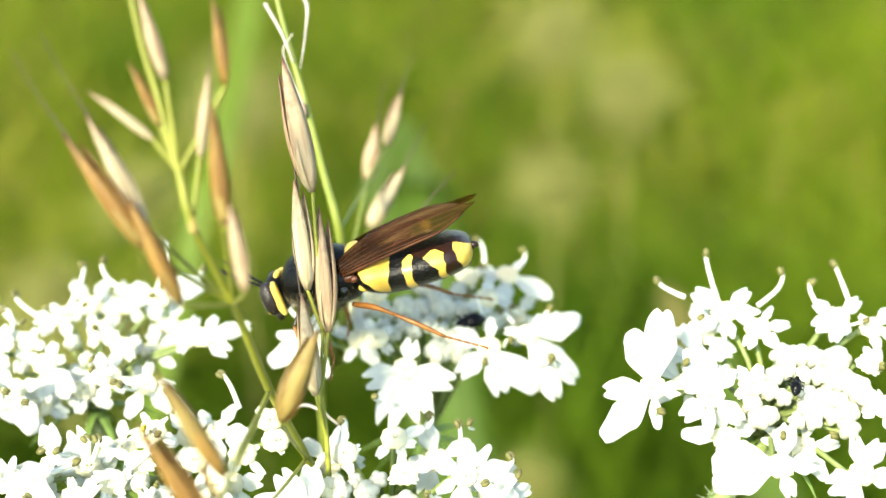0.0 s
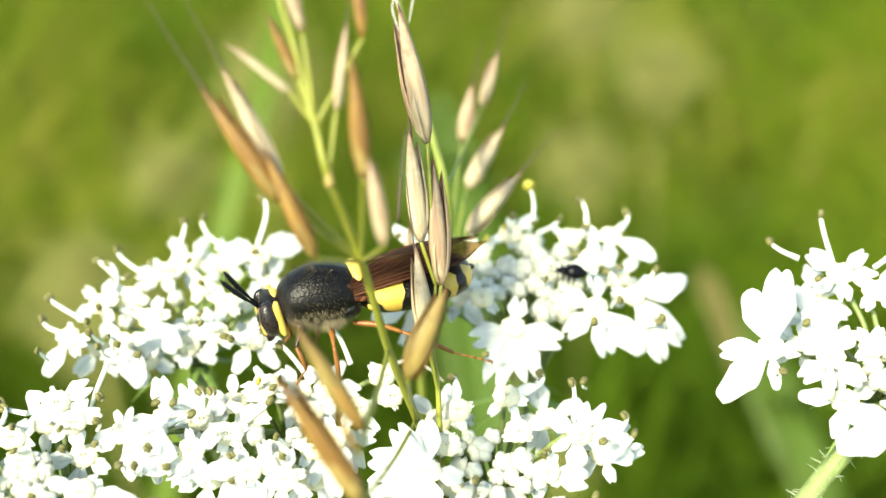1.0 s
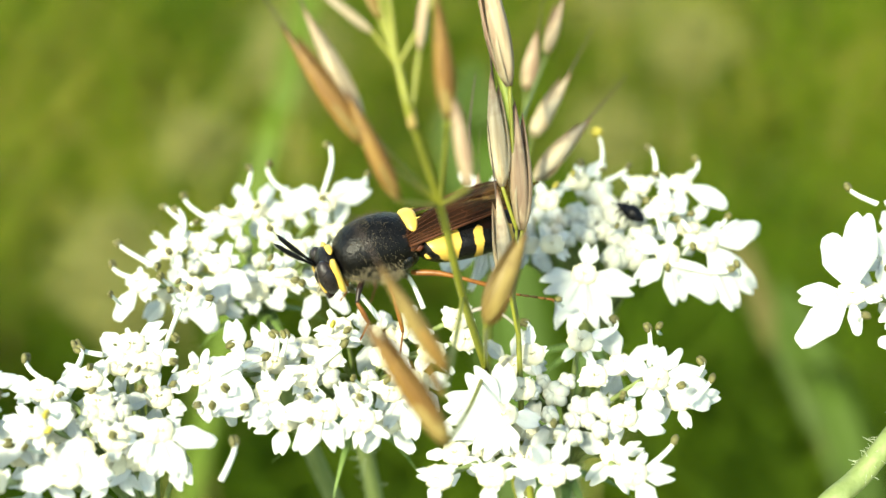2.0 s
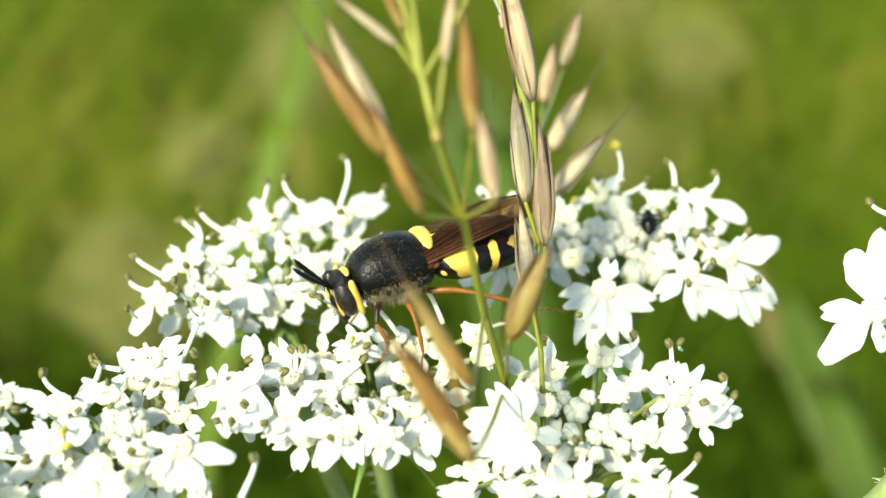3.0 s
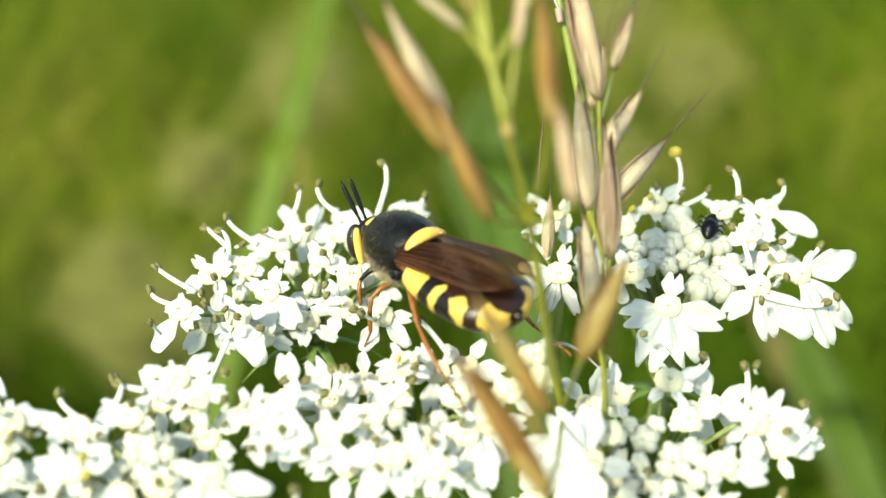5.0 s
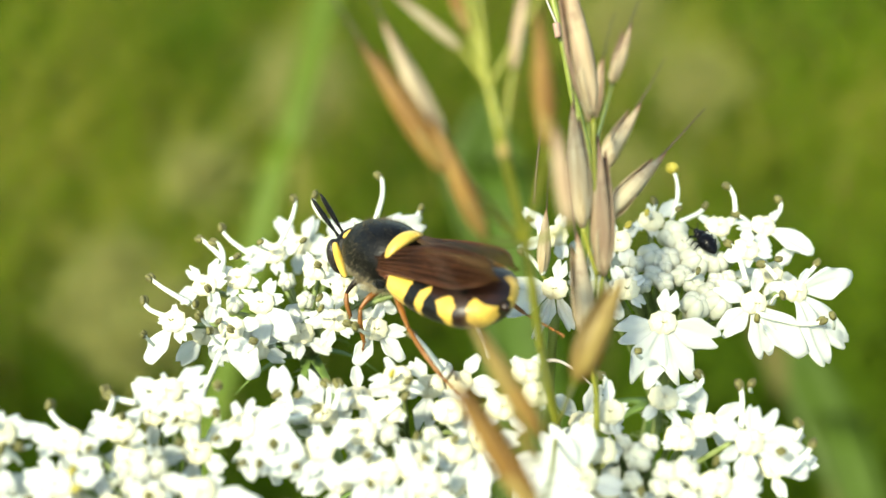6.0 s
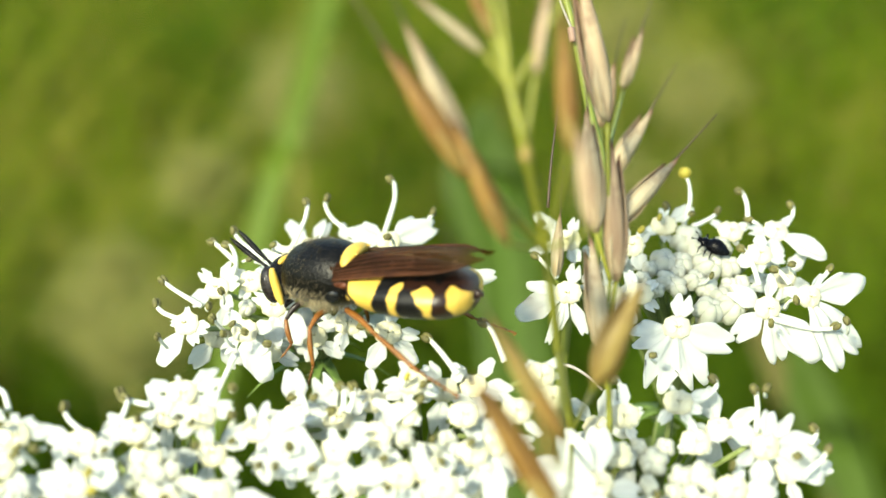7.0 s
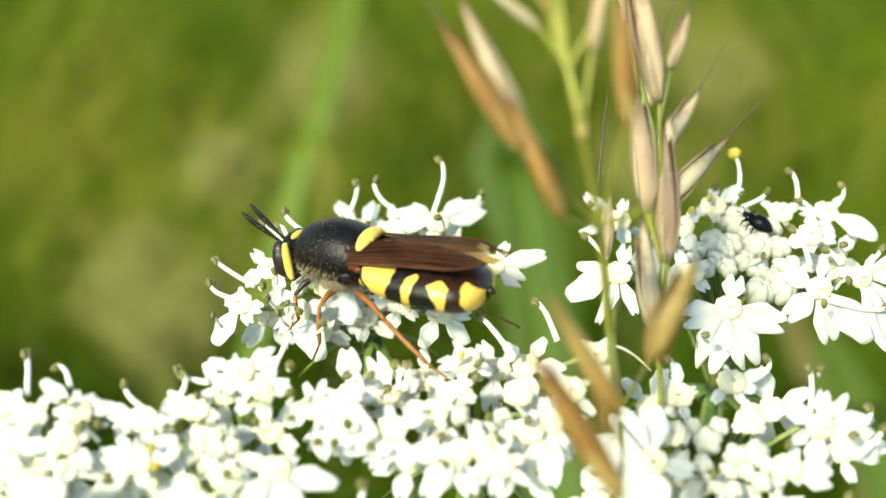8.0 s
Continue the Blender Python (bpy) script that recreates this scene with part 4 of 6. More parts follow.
bloom(mid_cluster, (-21.5, -8.4, -2.6), 59, 6, (33, 2.2, 0.70), (100, 2.4, 0.70), (188, 2.2, 0.52), (255, 2.2, 0.66), (331, 2.2, 0.59))
stamen(mid_cluster, (-18.7, -10.0, -1.2), (-18.6, -9.0, -0.4), -0.07)
stamen(mid_cluster, (-20.7, -10.2, -1.3), (-21.5, -9.4, -0.8), -0.3)
stamen(mid_cluster, (-20.7, -10.7, -1.4), (-19.6, -10.0, -1.2), -0.03)
stamen(mid_cluster, (-17.5, -11.4, -1.6), (-15.3, -10.0, -0.3), -0.03)
stamen(mid_cluster, (-19.0, -9.9, -1.2), (-19.2, -9.0, -0.4), -0.1)
stamen(mid_cluster, (-13.6, -7.4, -0.4), (-15.2, -6.2, 0.9), -0.03)
stamen(mid_cluster, (-11.3, -6.5, -0.1), (-12.4, -5.3, 1.4), -0.07)
loose_anther(mid_cluster, (-20.9, -13.4, -0.9))
loose_anther(mid_cluster, (-22.1, -14.4, -1.2))
loose_anther(mid_cluster, (-21.4, -14.4, -1.2))
loose_anther(mid_cluster, (-19.7, -14.5, -1.2))
loose_anther(mid_cluster, (-20.3, -10.5, -0.1))
loose_anther(mid_cluster, (-15.2, -9.4, 0.2))
loose_anther(mid_cluster, (-16.6, -13.8, -1.0))
loose_anther(mid_cluster, (-14.5, -12.6, -0.7))
loose_anther(mid_cluster, (-12.8, -12.7, -0.7))
loose_anther(mid_cluster, (-14.0, -13.8, -1.0))
loose_anther(mid_cluster, (-16.3, -15.3, -1.4))
loose_anther(mid_cluster, (-16.0, -9.0, 0.3), ANTHER_YELLOW)
bud(mid_cluster, (-16.0, -10.9, -1.8), 0.92)
bud(mid_cluster, (-16.7, -10.8, -1.8), 0.83)
bud(mid_cluster, (-14.5, -11.7, -2.0), 0.72)
bud(mid_cluster, (-13.9, -11.0, -1.8), 0.82)
bud(mid_cluster, (-15.0, -11.7, -2.0), 0.68)
front_cluster = flower_cluster("white hogweed flower cluster close by, partly in bud", BASES["front"])
bloom(front_cluster, (1.3, -9.5, -2.4), 58, 16, (80, 1.8, 0.85), (46, 2.2, 0.4), (1, 3.1, 0.62), (-28, 3.3, 0.48), (154, 2.2, 0.6), (-151, 1.9, 0.5), (-98, 2.2, 0.7))
bloom(front_cluster, (-6.8, -11.9, -3.2), 58, -9, (128, 3.0, 0.62), (91, 2.7, 0.7), (169, 3.3, 0.6), (-164, 3.3, 0.62), (-119, 2.7, 0.7), (-76, 2.2, 0.7), (-10, 2.0, 0.7))
bloom(front_cluster, (-2.6, -7.2, -1.6), 46, 3, (109, 0.9, 0.5), (-18, 1.3, 0.7), (-131, 1.5, 0.6), (-62, 1.3, 0.6), (19, 1.8, 0.5))
bloom(front_cluster, (-5.3, -8.2, -1.9), 49, -5, (132, 1.2, 0.6), (93, 1.6, 0.5), (-156, 1.1, 0.7), (20, 1.0, 0.7), (-70, 1.3, 0.6))
bloom(front_cluster, (-4.4, -15.2, -4.4), 56, 0, (170, 2.3, 0.6), (121, 1.7, 0.8), (70, 2.0, 0.6), (8, 1.5, 0.7), (-107, 1.8, 0.7))
bloom(front_cluster, (-0.4, -15.1, -4.3), 53, 13, (125, 1.9, 0.5), (56, 1.3, 0.6), (-1, 2.3, 0.6), (175, 1.5, 0.6), (-59, 1.9, 0.7))
bloom(front_cluster, (-10.0, -15.5, -4.5), 58, -18, (174, 1.3, 0.7), (36, 1.0, 0.8), (-106, 1.4, 0.7))
bloom(front_cluster, (-5.8, -10.3, -2.7), 50, -6, (-126, 0.8, 0.8), (-24, 0.9, 0.7), (52, 0.8, 0.7), (128, 0.8, 0.7))
bloom(front_cluster, (-0.6, -11.8, -3.2), 54, 11, (-122, 1.1, 0.95), (-41, 1.1, 0.95), (-12, 2.5, 0.75), (61, 1.1, 0.8))
bloom(front_cluster, (-2.0, -9.4, -2.4), 49, 6, (-152, 1.0, 0.8), (-30, 0.9, 0.85), (23, 1.9, 0.6), (101, 1.1, 0.7))
bloom(front_cluster, (-7.4, -15.4, -4.4), 60, -11, (157, 1.2, 0.6), (4, 1.1, 0.7), (-98, 1.7, 0.7))
bloom(front_cluster, (-1.0, -12.2, -5.5), 57, 14, (20, 1.7, 0.65), (90, 2.2, 0.56), (153, 2.2, 0.68), (225, 2.1, 0.63), (297, 2.2, 0.68))
bloom(front_cluster, (2.8, -8.8, -4.3), 41, -1, (7, 2.3, 0.57), (72, 2.0, 0.55), (150, 1.9, 0.55), (212, 2.4, 0.63), (285, 1.7, 0.62))
bloom(front_cluster, (-6.4, -6.8, -3.6), 51, 3, (1, 2.1, 0.67), (70, 2.2, 0.55), (138, 2.0, 0.56), (215, 1.6, 0.54), (295, 1.7, 0.60))
bloom(front_cluster, (-5.6, -12.4, -5.6), 52, -5, (52, 1.9, 0.56), (134, 1.7, 0.49), (198, 2.0, 0.53), (269, 2.4, 0.60), (337, 1.9, 0.64))
bloom(front_cluster, (-0.2, -6.6, -3.5), 57, 8, (28, 2.2, 0.49), (112, 2.3, 0.73), (181, 1.7, 0.52), (245, 2.3, 0.73), (326, 2.4, 0.63))
bloom(front_cluster, (-7.6, -11.8, -5.4), 47, -15, (-4, 1.8, 0.67), (73, 2.1, 0.54), (145, 1.8, 0.57), (214, 1.8, 0.49), (280, 2.5, 0.57))
bloom(front_cluster, (-9.3, -12.2, -5.6), 45, -12, (49, 2.2, 0.53), (110, 1.7, 0.56), (185, 1.6, 0.58), (260, 1.8, 0.66), (327, 2.2, 0.56))
bloom(front_cluster, (-5.6, -10.8, -5.0), 41, -1, (69, 1.8, 0.73), (129, 1.7, 0.58), (205, 2.3, 0.59), (284, 2.2, 0.66), (346, 2.0, 0.66))
stamen(front_cluster, (1.0, -8.9, -2.3), (1.0, -7.5, -0.5), -0.05)
stamen(front_cluster, (-0.9, -6.5, -1.5), (-0.6, -5.7, -1.1), -0.23)
stamen(front_cluster, (3.6, -9.1, -2.4), (3.9, -8.4, -2.0), -0.17)
stamen(front_cluster, (2.9, -10.9, -3.0), (4.2, -9.8, -2.2), -0.05)
stamen(front_cluster, (0.2, -14.8, -4.4), (1.8, -13.6, -3.4), -0.05)
stamen(front_cluster, (-5.4, -6.7, -1.5), (-5.6, -6.0, -1.2), -0.17)
loose_anther(front_cluster, (1.6, -7.3, -0.5))
loose_anther(front_cluster, (2.4, -11.1, -1.7))
loose_anther(front_cluster, (-0.7, -11.8, -1.9))
loose_anther(front_cluster, (-4.3, -13.6, -2.5))
bud(front_cluster, (-4.0, -10.2, -3.1), 1.15)
bud(front_cluster, (-2.8, -11.0, -3.3), 1.00)
bud(front_cluster, (-1.9, -10.8, -3.3), 1.15)
bud(front_cluster, (-3.2, -11.8, -3.6), 0.81)
bud(front_cluster, (-2.4, -11.8, -3.6), 0.73)
bud(front_cluster, (-5.3, -10.1, -3.0), 0.83)
bud(front_cluster, (-3.8, -12.5, -3.9), 0.72)
bud(front_cluster, (-1.8, -12.3, -3.8), 0.81)
bud(front_cluster, (-4.7, -9.5, -2.8), 0.74)
bud(front_cluster, (-3.4, -9.4, -2.8), 0.83)
bud(front_cluster, (-1.4, -11.4, -3.5), 0.82)
bud(front_cluster, (-3.1, -12.7, -4.0), 0.72)
bud(front_cluster, (-4.4, -11.5, -3.5), 0.81)
far_right_cluster = flower_cluster("white hogweed flower cluster with large outer petals and buds", BASES["far_right"])
bloom(far_right_cluster, (11.7, -7.0, 1.6), 53, -18, (107, 3.4, 0.55), (-178, 2.8, 0.6), (-135, 4.0, 0.48), (80, 4.4, 0.5), (-85, 2.3, 0.4), (-7, 1.6, 0.8))
bloom(far_right_cluster, (14.8, -7.5, 1.4), 52, -13, (108, 3.0, 0.75), (-143, 2.1, 0.75), (-99, 2.3, 0.4), (-43, 2.2, 0.7), (52, 2.0, 0.8), (147, 2.0, 0.7))
bloom(far_right_cluster, (16.5, -2.3, 3.8), 51, -10, (141, 2.2, 0.75), (40, 2.0, 0.6), (-145, 1.8, 0.6), (-85, 1.7, 0.8), (-11, 2.1, 0.7))
bloom(far_right_cluster, (18.2, -3.4, 3.3), 46, -5, (7, 1.9, 0.5), (-48, 1.5, 0.8), (-124, 1.4, 0.8), (53, 1.6, 0.4))
bloom(far_right_cluster, (22.8, -3.0, 3.8), 45, 7, (-155, 1.7, 0.9), (-98, 1.5, 0.9), (36, 2.0, 0.6), (147, 1.6, 0.8), (-52, 1.2, 0.9))
bloom(far_right_cluster, (24.7, -3.3, 3.3), 48, 13, (37, 2.0, 0.6), (136, 1.0, 0.7), (-79, 1.3, 0.8), (-16, 1.8, 0.6))
bloom(far_right_cluster, (17.7, -11.4, -0.4), 59, -2, (163, 3.4, 0.48), (-163, 3.7, 0.55), (77, 2.3, 0.72), (-71, 1.8, 0.65), (5, 2.1, 0.7))
bloom(far_right_cluster, (21.8, -11.8, -0.6), 56, 11, (-162, 2.2, 0.8), (97, 2.0, 0.7), (55, 2.1, 0.75), (-10, 2.1, 0.7), (-117, 1.8, 0.8))
bloom(far_right_cluster, (23.9, -5.9, 2.5), 53, 13, (-179, 1.0, 1), (-62, 0.8, 1), (48, 1.3, 0.9), (95, 1.0, 0.9))
bloom(far_right_cluster, (17.2, -6.8, 1.7), 50, -6, (132, 1.3, 0.8), (64, 1.2, 0.8), (-142, 1.2, 0.7), (-29, 0.7, 0.8))
bloom(far_right_cluster, (24.0, -8.1, 1.1), 51, 14, (-161, 1.5, 0.7), (-71, 1.6, 0.8), (24, 1.6, 0.7), (115, 1.0, 0.7))
bloom(far_right_cluster, (15.1, -3.3, 1.1), 47, -2, (23, 2.0, 0.71), (104, 2.4, 0.73), (165, 2.5, 0.50), (243, 1.9, 0.57), (321, 1.9, 0.65))
bloom(far_right_cluster, (14.0, -4.8, 0.4), 44, -11, (71, 1.7, 0.74), (131, 2.5, 0.61), (207, 1.9, 0.52), (282, 1.8, 0.58), (359, 2.2, 0.52))
bloom(far_right_cluster, (19.9, -8.5, -1.3), 41, -13, (4, 2.0, 0.48), (71, 1.9, 0.48), (157, 2.3, 0.74), (218, 1.9, 0.68), (296, 2.2, 0.54))
bloom(far_right_cluster, (15.5, -1.7, 1.9), 43, -14, (26, 1.6, 0.61), (90, 2.2, 0.68), (169, 1.9, 0.55), (239, 1.8, 0.55), (321, 2.3, 0.65))
bloom(far_right_cluster, (15.8, -7.9, -1.1), 55, -13, (28, 1.9, 0.69), (100, 2.0, 0.54), (174, 2.4, 0.52), (256, 2.2, 0.59), (328, 1.7, 0.67))
stamen(far_right_cluster, (14.4, -1.2, 4.2), (12.9, -0.3, 4.8), 0.07)
stamen(far_right_cluster, (16.3, -1.6, 4.0), (15.7, 0.1, 6.4), 0.03)
stamen(far_right_cluster, (18.6, -1.7, 3.9), (20.1, -0.5, 5.5), -0.17)
stamen(far_right_cluster, (22.1, -1.7, 3.9), (21.9, -0.7, 4.9), 0.13)
stamen(far_right_cluster, (24.0, -1.4, 4.1), (23.3, -0.1, 5.8), -0.02)
loose_anther(far_right_cluster, (14.7, -3.9, 4.3))
loose_anther(far_right_cluster, (12.5, -6.2, 3.3))
loose_anther(far_right_cluster, (13.4, -6.8, 3.1))
loose_anther(far_right_cluster, (11.6, -9.6, 1.8))
loose_anther(far_right_cluster, (24.0, -4.1, 4.2))
loose_anther(far_right_cluster, (24.1, -6.9, 2.9))
loose_anther(far_right_cluster, (20.4, -10.9, 1.2))
loose_anther(far_right_cluster, (17.8, -10.9, 1.2))
bud(far_right_cluster, (19.4, -4.7, 2.3), 1.13)
bud(far_right_cluster, (20.3, -4.7, 2.3), 1.13)
bud(far_right_cluster, (21.2, -4.7, 2.2), 1.03)
bud(far_right_cluster, (22.4, -4.9, 2.1), 1.35)
bud(far_right_cluster, (19.4, -5.5, 1.9), 1.02)
bud(far_right_cluster, (18.7, -5.9, 1.7), 0.91)
bud(far_right_cluster, (17.7, -6.1, 1.6), 0.90)
bud(far_right_cluster, (17.3, -8.4, 0.5), 0.98)
bud(far_right_cluster, (17.9, -8.2, 0.6), 0.89)
bud(far_right_cluster, (20.3, -5.9, 1.7), 0.92)
bud(far_right_cluster, (21.2, -5.9, 1.7), 0.92)
bud(far_right_cluster, (21.9, -6.3, 1.5), 1.02)
bud(far_right_cluster, (22.7, -6.1, 1.6), 0.93)
bud(far_right_cluster, (20.3, -7.1, 1.1), 1.01)
bud(far_right_cluster, (21.2, -7.1, 1.1), 0.91)
bud(far_right_cluster, (21.8, -7.5, 1.0), 1.01)
bud(far_right_cluster, (23.1, -6.7, 1.3), 1.33)
bud(far_right_cluster, (23.6, -7.5, 1.0), 1.12)
bud(far_right_cluster, (20.7, -7.8, 0.8), 0.90)
bud(far_right_cluster, (20.0, -7.9, 0.8), 0.90)
bud(far_right_cluster, (22.2, -8.1, 0.7), 1.01)
bud(far_right_cluster, (18.2, -6.8, 1.3), 0.90)
bud(far_right_cluster, (18.9, -7.2, 1.1), 0.80)
bud(far_right_cluster, (19.3, -8.6, 0.5), 0.79)
bud(far_right_cluster, (21.3, -8.3, 0.6), 0.80)
bud(far_right_cluster, (22.0, -9.0, 0.3), 1.00)
bud(far_right_cluster, (17.1, -7.6, 0.9), 0.89)
bud(far_right_cluster, (20.2, -8.5, 0.5), 0.89)
bud(far_right_cluster, (22.1, -5.4, 1.9), 0.77)

tall = bmesh.new()
foot = Vector(BASES["right"])
tube(tall, smooth_path([Vector(p) - foot for p in ((-0.9, 5.3, 2.6), (-0.6, 5.9, 3.9), (-0.7, 6.3, 4.8), (-0.95, 6.5, 5.3))], 5), [0.13] * 8 + [0.10] * 8, 7)
tall_stamen = part("stamen", tall, FILAMENT, right_cluster, "tall white stamen with a yellow anther")
tall = bmesh.new()
ball(tall, Vector((-0.98, 6.52, 5.42)) - foot, (0.40, 0.30, 0.36), 12, 9)
part("anther", tall, ANTHER_YELLOW, tall_stamen, "round yellow anther")


def hogweed_stem():
    """The hairy stem with one ray up to each cluster and narrow bracts under it."""
    rng = random.Random(5)
    thing = new("hogweed_stem")
    thing.location = (at((-6, 6, -75)).x, at((-6, 6, -75)).y, 0)
    tagged(thing, "hairy ridged green hogweed stem with rays under the flowers", "plant stem")
    o = Vector(thing.location) * 1000
    joint = at((-6, 6, -75)) * 1000 - o
    bm = bmesh.new()
    tube(bm, smooth_path([(14, 8, 0), (8, 5, 180), (3, 2, 360), joint], 6), [5.0 - 1.4 * i / 18 for i in range(19)], 14)
    part("stem", bm, STALK, thing)
    for name, b in BASES.items():
        top = at(b) * 1000 - o
        bm = bmesh.new()
        hairs = bmesh.new()
        side = Vector((top.x - joint.x, top.y - joint.y, 0))
        bends = [at(p) * 1000 - o for p in RAY_BENDS.get(name, [])]
        bends = bends or [joint + side * 0.82 + Vector((0, 0, (top.z - joint.z) * 0.76))]
        path = smooth_path([joint, joint + side * 0.42 + Vector((0, 0, (top.z - joint.z) * 0.45)), *bends, top] if name != "far_right" else [joint, *bends, top], 8)
        tube(bm, path, [0.68 - 0.15 * i / len(path) for i in range(len(path))], 10)
        ray = part("ray", bm, STALK, thing)
        for _ in range(170):
            k = rng.uniform(len(path) * 0.5, len(path) - 1.01)
            p = path[int(k)].lerp(path[int(k) + 1], k % 1)
            d = Vector((rng.gauss(0, 1), rng.gauss(0, 1), rng.gauss(0, 0.5))).normalized()
            tube(hairs, [p + d * 0.45, p + d * (0.85 + 0.4 * rng.random())], [0.035, 0.012], 3, cap=False)
        tagged(part("hairs", hairs, HAIR, ray, "fine pale hairs"), kind="stuff")
        for k in range(7):
            a = 2 * math.pi * k / 7 + rng.uniform(-0.3, 0.3)
            d = Vector((math.cos(a), math.sin(a), 0))
            bm = bmesh.new()
            n = rng.uniform(3.5, 6.0)
            grid = []
            for i in range(6):
                u = i / 5
                c = top + d * (0.5 + n * u * 0.9) + Vector((0, 0, 0.4 - 0.9 * u * u * n * 0.5))
                s = d.cross(Vector((0, 0, 1))) * 0.34 * (1 - u * 0.93)
                grid.append([c - s, c + Vector((0, 0, -0.06)), c + s])
            shell(bm, grid, 0.06)
            part("bract", bm, BRACT, thing)


hogweed_stem()


# ---------------------------------------------------------------- false oat grass in front of and behind the umbel
def husk_mesh(name, fat, keel, seed):
    """A spikelet of unit length (1000 = 1 m) along +z: two overlapping boat-shaped scales with ribs."""
    rng = random.Random(seed)
    bm = bmesh.new()
    for s, ln, tilt in ((1, 1.0, 0.02), (-1, 0.88, 0.055)):
        grid = []
        for i in range(13):
            u = i / 12
            w = fat * (math.sin(math.pi * min(1, u * 0.98 + 0.02) ** 0.68)) ** 1.05
            line = []
            for j in range(11):
                a = -1.75 + 3.5 * j / 10
                r = w * (1 + 0.05 * math.cos(5 * a)) * (1 + keel * math.exp(-a * a * 8))
                line.append((1000 * (s * (math.cos(a) * r * 0.75 + tilt * u) + s * 0.015 * u), 1000 * math.sin(a) * r, 1000 * u * ln))
            grid.append(line)
        shell(bm, grid, 7.0 * s)
    return mesh_of(name, bm)


HUSKS = [husk_mesh("spikelet", 0.090, 0.14, 1), husk_mesh("spikelet", 0.078, 0.24, 2), husk_mesh("spikelet", 0.098, 0.18, 3)]


def glume_mesh():
    """A thin outer scale that clasps the lower part of the spikelet."""
    bm = bmesh.new()
    grid = []
    for i in range(10):
        u = i / 9
        w = 0.104 * math.sin(math.pi * min(1, u * 0.97 + 0.03) ** 0.6) ** 1.1
        grid.append([(1000 * (math.cos(a) * w * 0.8 + 0.03 * u), 1000 * math.sin(a) * w, 1000 * u * 0.8) for a in (-1.3 + 2.6 * j / 8 for j in range(9))])
    shell(bm, grid, 5.0)
    return mesh_of("glume", bm)


GLUME_MESH = glume_mesh()
HUSK_SETS = {}
for colour in HUSK:
    for k, me in enumerate(HUSKS):
        c = me.copy()
        c.materials.append(HUSK[colour])
        HUSK_SETS[colour, k] = c
    c = GLUME_MESH.copy()
    c.materials.append(HUSK[{"brown": "olive", "straw": "pale", "pale": "pale", "olive": "brown"}[colour]])
    HUSK_SETS[colour, "glume"] = c


def grass_panicle(label, stem, stem_radius, spikelets, seed, mat, awns=0.6, category="grass"):
    """A flowering grass stem with its spikelets: each a base, a tip, a fatness and a colour."""
    rng = random.Random(seed)
    stem = [Vector(p) for p in stem]
    thing = new("oat_grass")
    root = Vector((stem[-1].x, stem[-1].y, -600))
    thing.location = at(root)
    tagged(thing, label, category)
    low = stem[-1]
    full = stem + [Vector((low.x + 2, low.y + 4, -150)), Vector((root.x + 3, root.y + 3, -380)), root]
    path = [p - root for p in smooth_path(full, 6)]
    n = len(path)
    bm = bmesh.new()
    tube(bm, path, [stem_radius * (0.55 + 0.75 * min(1, i / (n * 0.5))) for i in range(n)], 9)
    part("stem", bm, mat, thing)
    for b, t, fat, colour in spikelets:
        b, t = Vector(b), Vector(t)
        ln = (t - b).length
        rot = frame_of(t - b, (rng.uniform(-1, 1), -1, 0))
        m = Matrix.Translation(mv(b - root)) @ rot @ Matrix.Diagonal((ln * MM * fat, ln * MM * fat, ln * MM, 1))
        k = rng.randrange(3)
        husk = child("spikelet", HUSK_SETS[colour, k], thing, m, colour + " ribbed spikelet")
        child("glume", HUSK_SETS[colour, "glume"], husk, pose(0, 0, 0, 0, -3, rng.choice((-90, 90)) + rng.uniform(-40, 40)))
        if rng.random() < awns:
            bm = bmesh.new()
            bend = rng.uniform(-0.10, 0.10)
            tube(bm, smooth_path([(0, 0, 780), (10, 0, 1000), (40 + 300 * bend, 0, 1300), (60 + 900 * bend, 20, 1650)], 4), [16, 14, 12, 11, 10, 9, 8, 7, 6, 6, 5, 5, 4], 5)
            part("awn", bm, AWN, husk, "thin dark awn")
        # short stalk from the nearest point of the stem well below it
        best = min(stem, key=lambda p: (p - b).length + (12 if p.z > b.z - 1 else 0))
        bm = bmesh.new()
        mid = (b + best) * 0.5 + (b - t).normalized() * (b - best).length * 0.01
        tube(bm, [p - root for p in smooth_path([best, mid, b], 6)], 0.11, 6)
        part("pedicel", bm, mat, thing)
    return thing


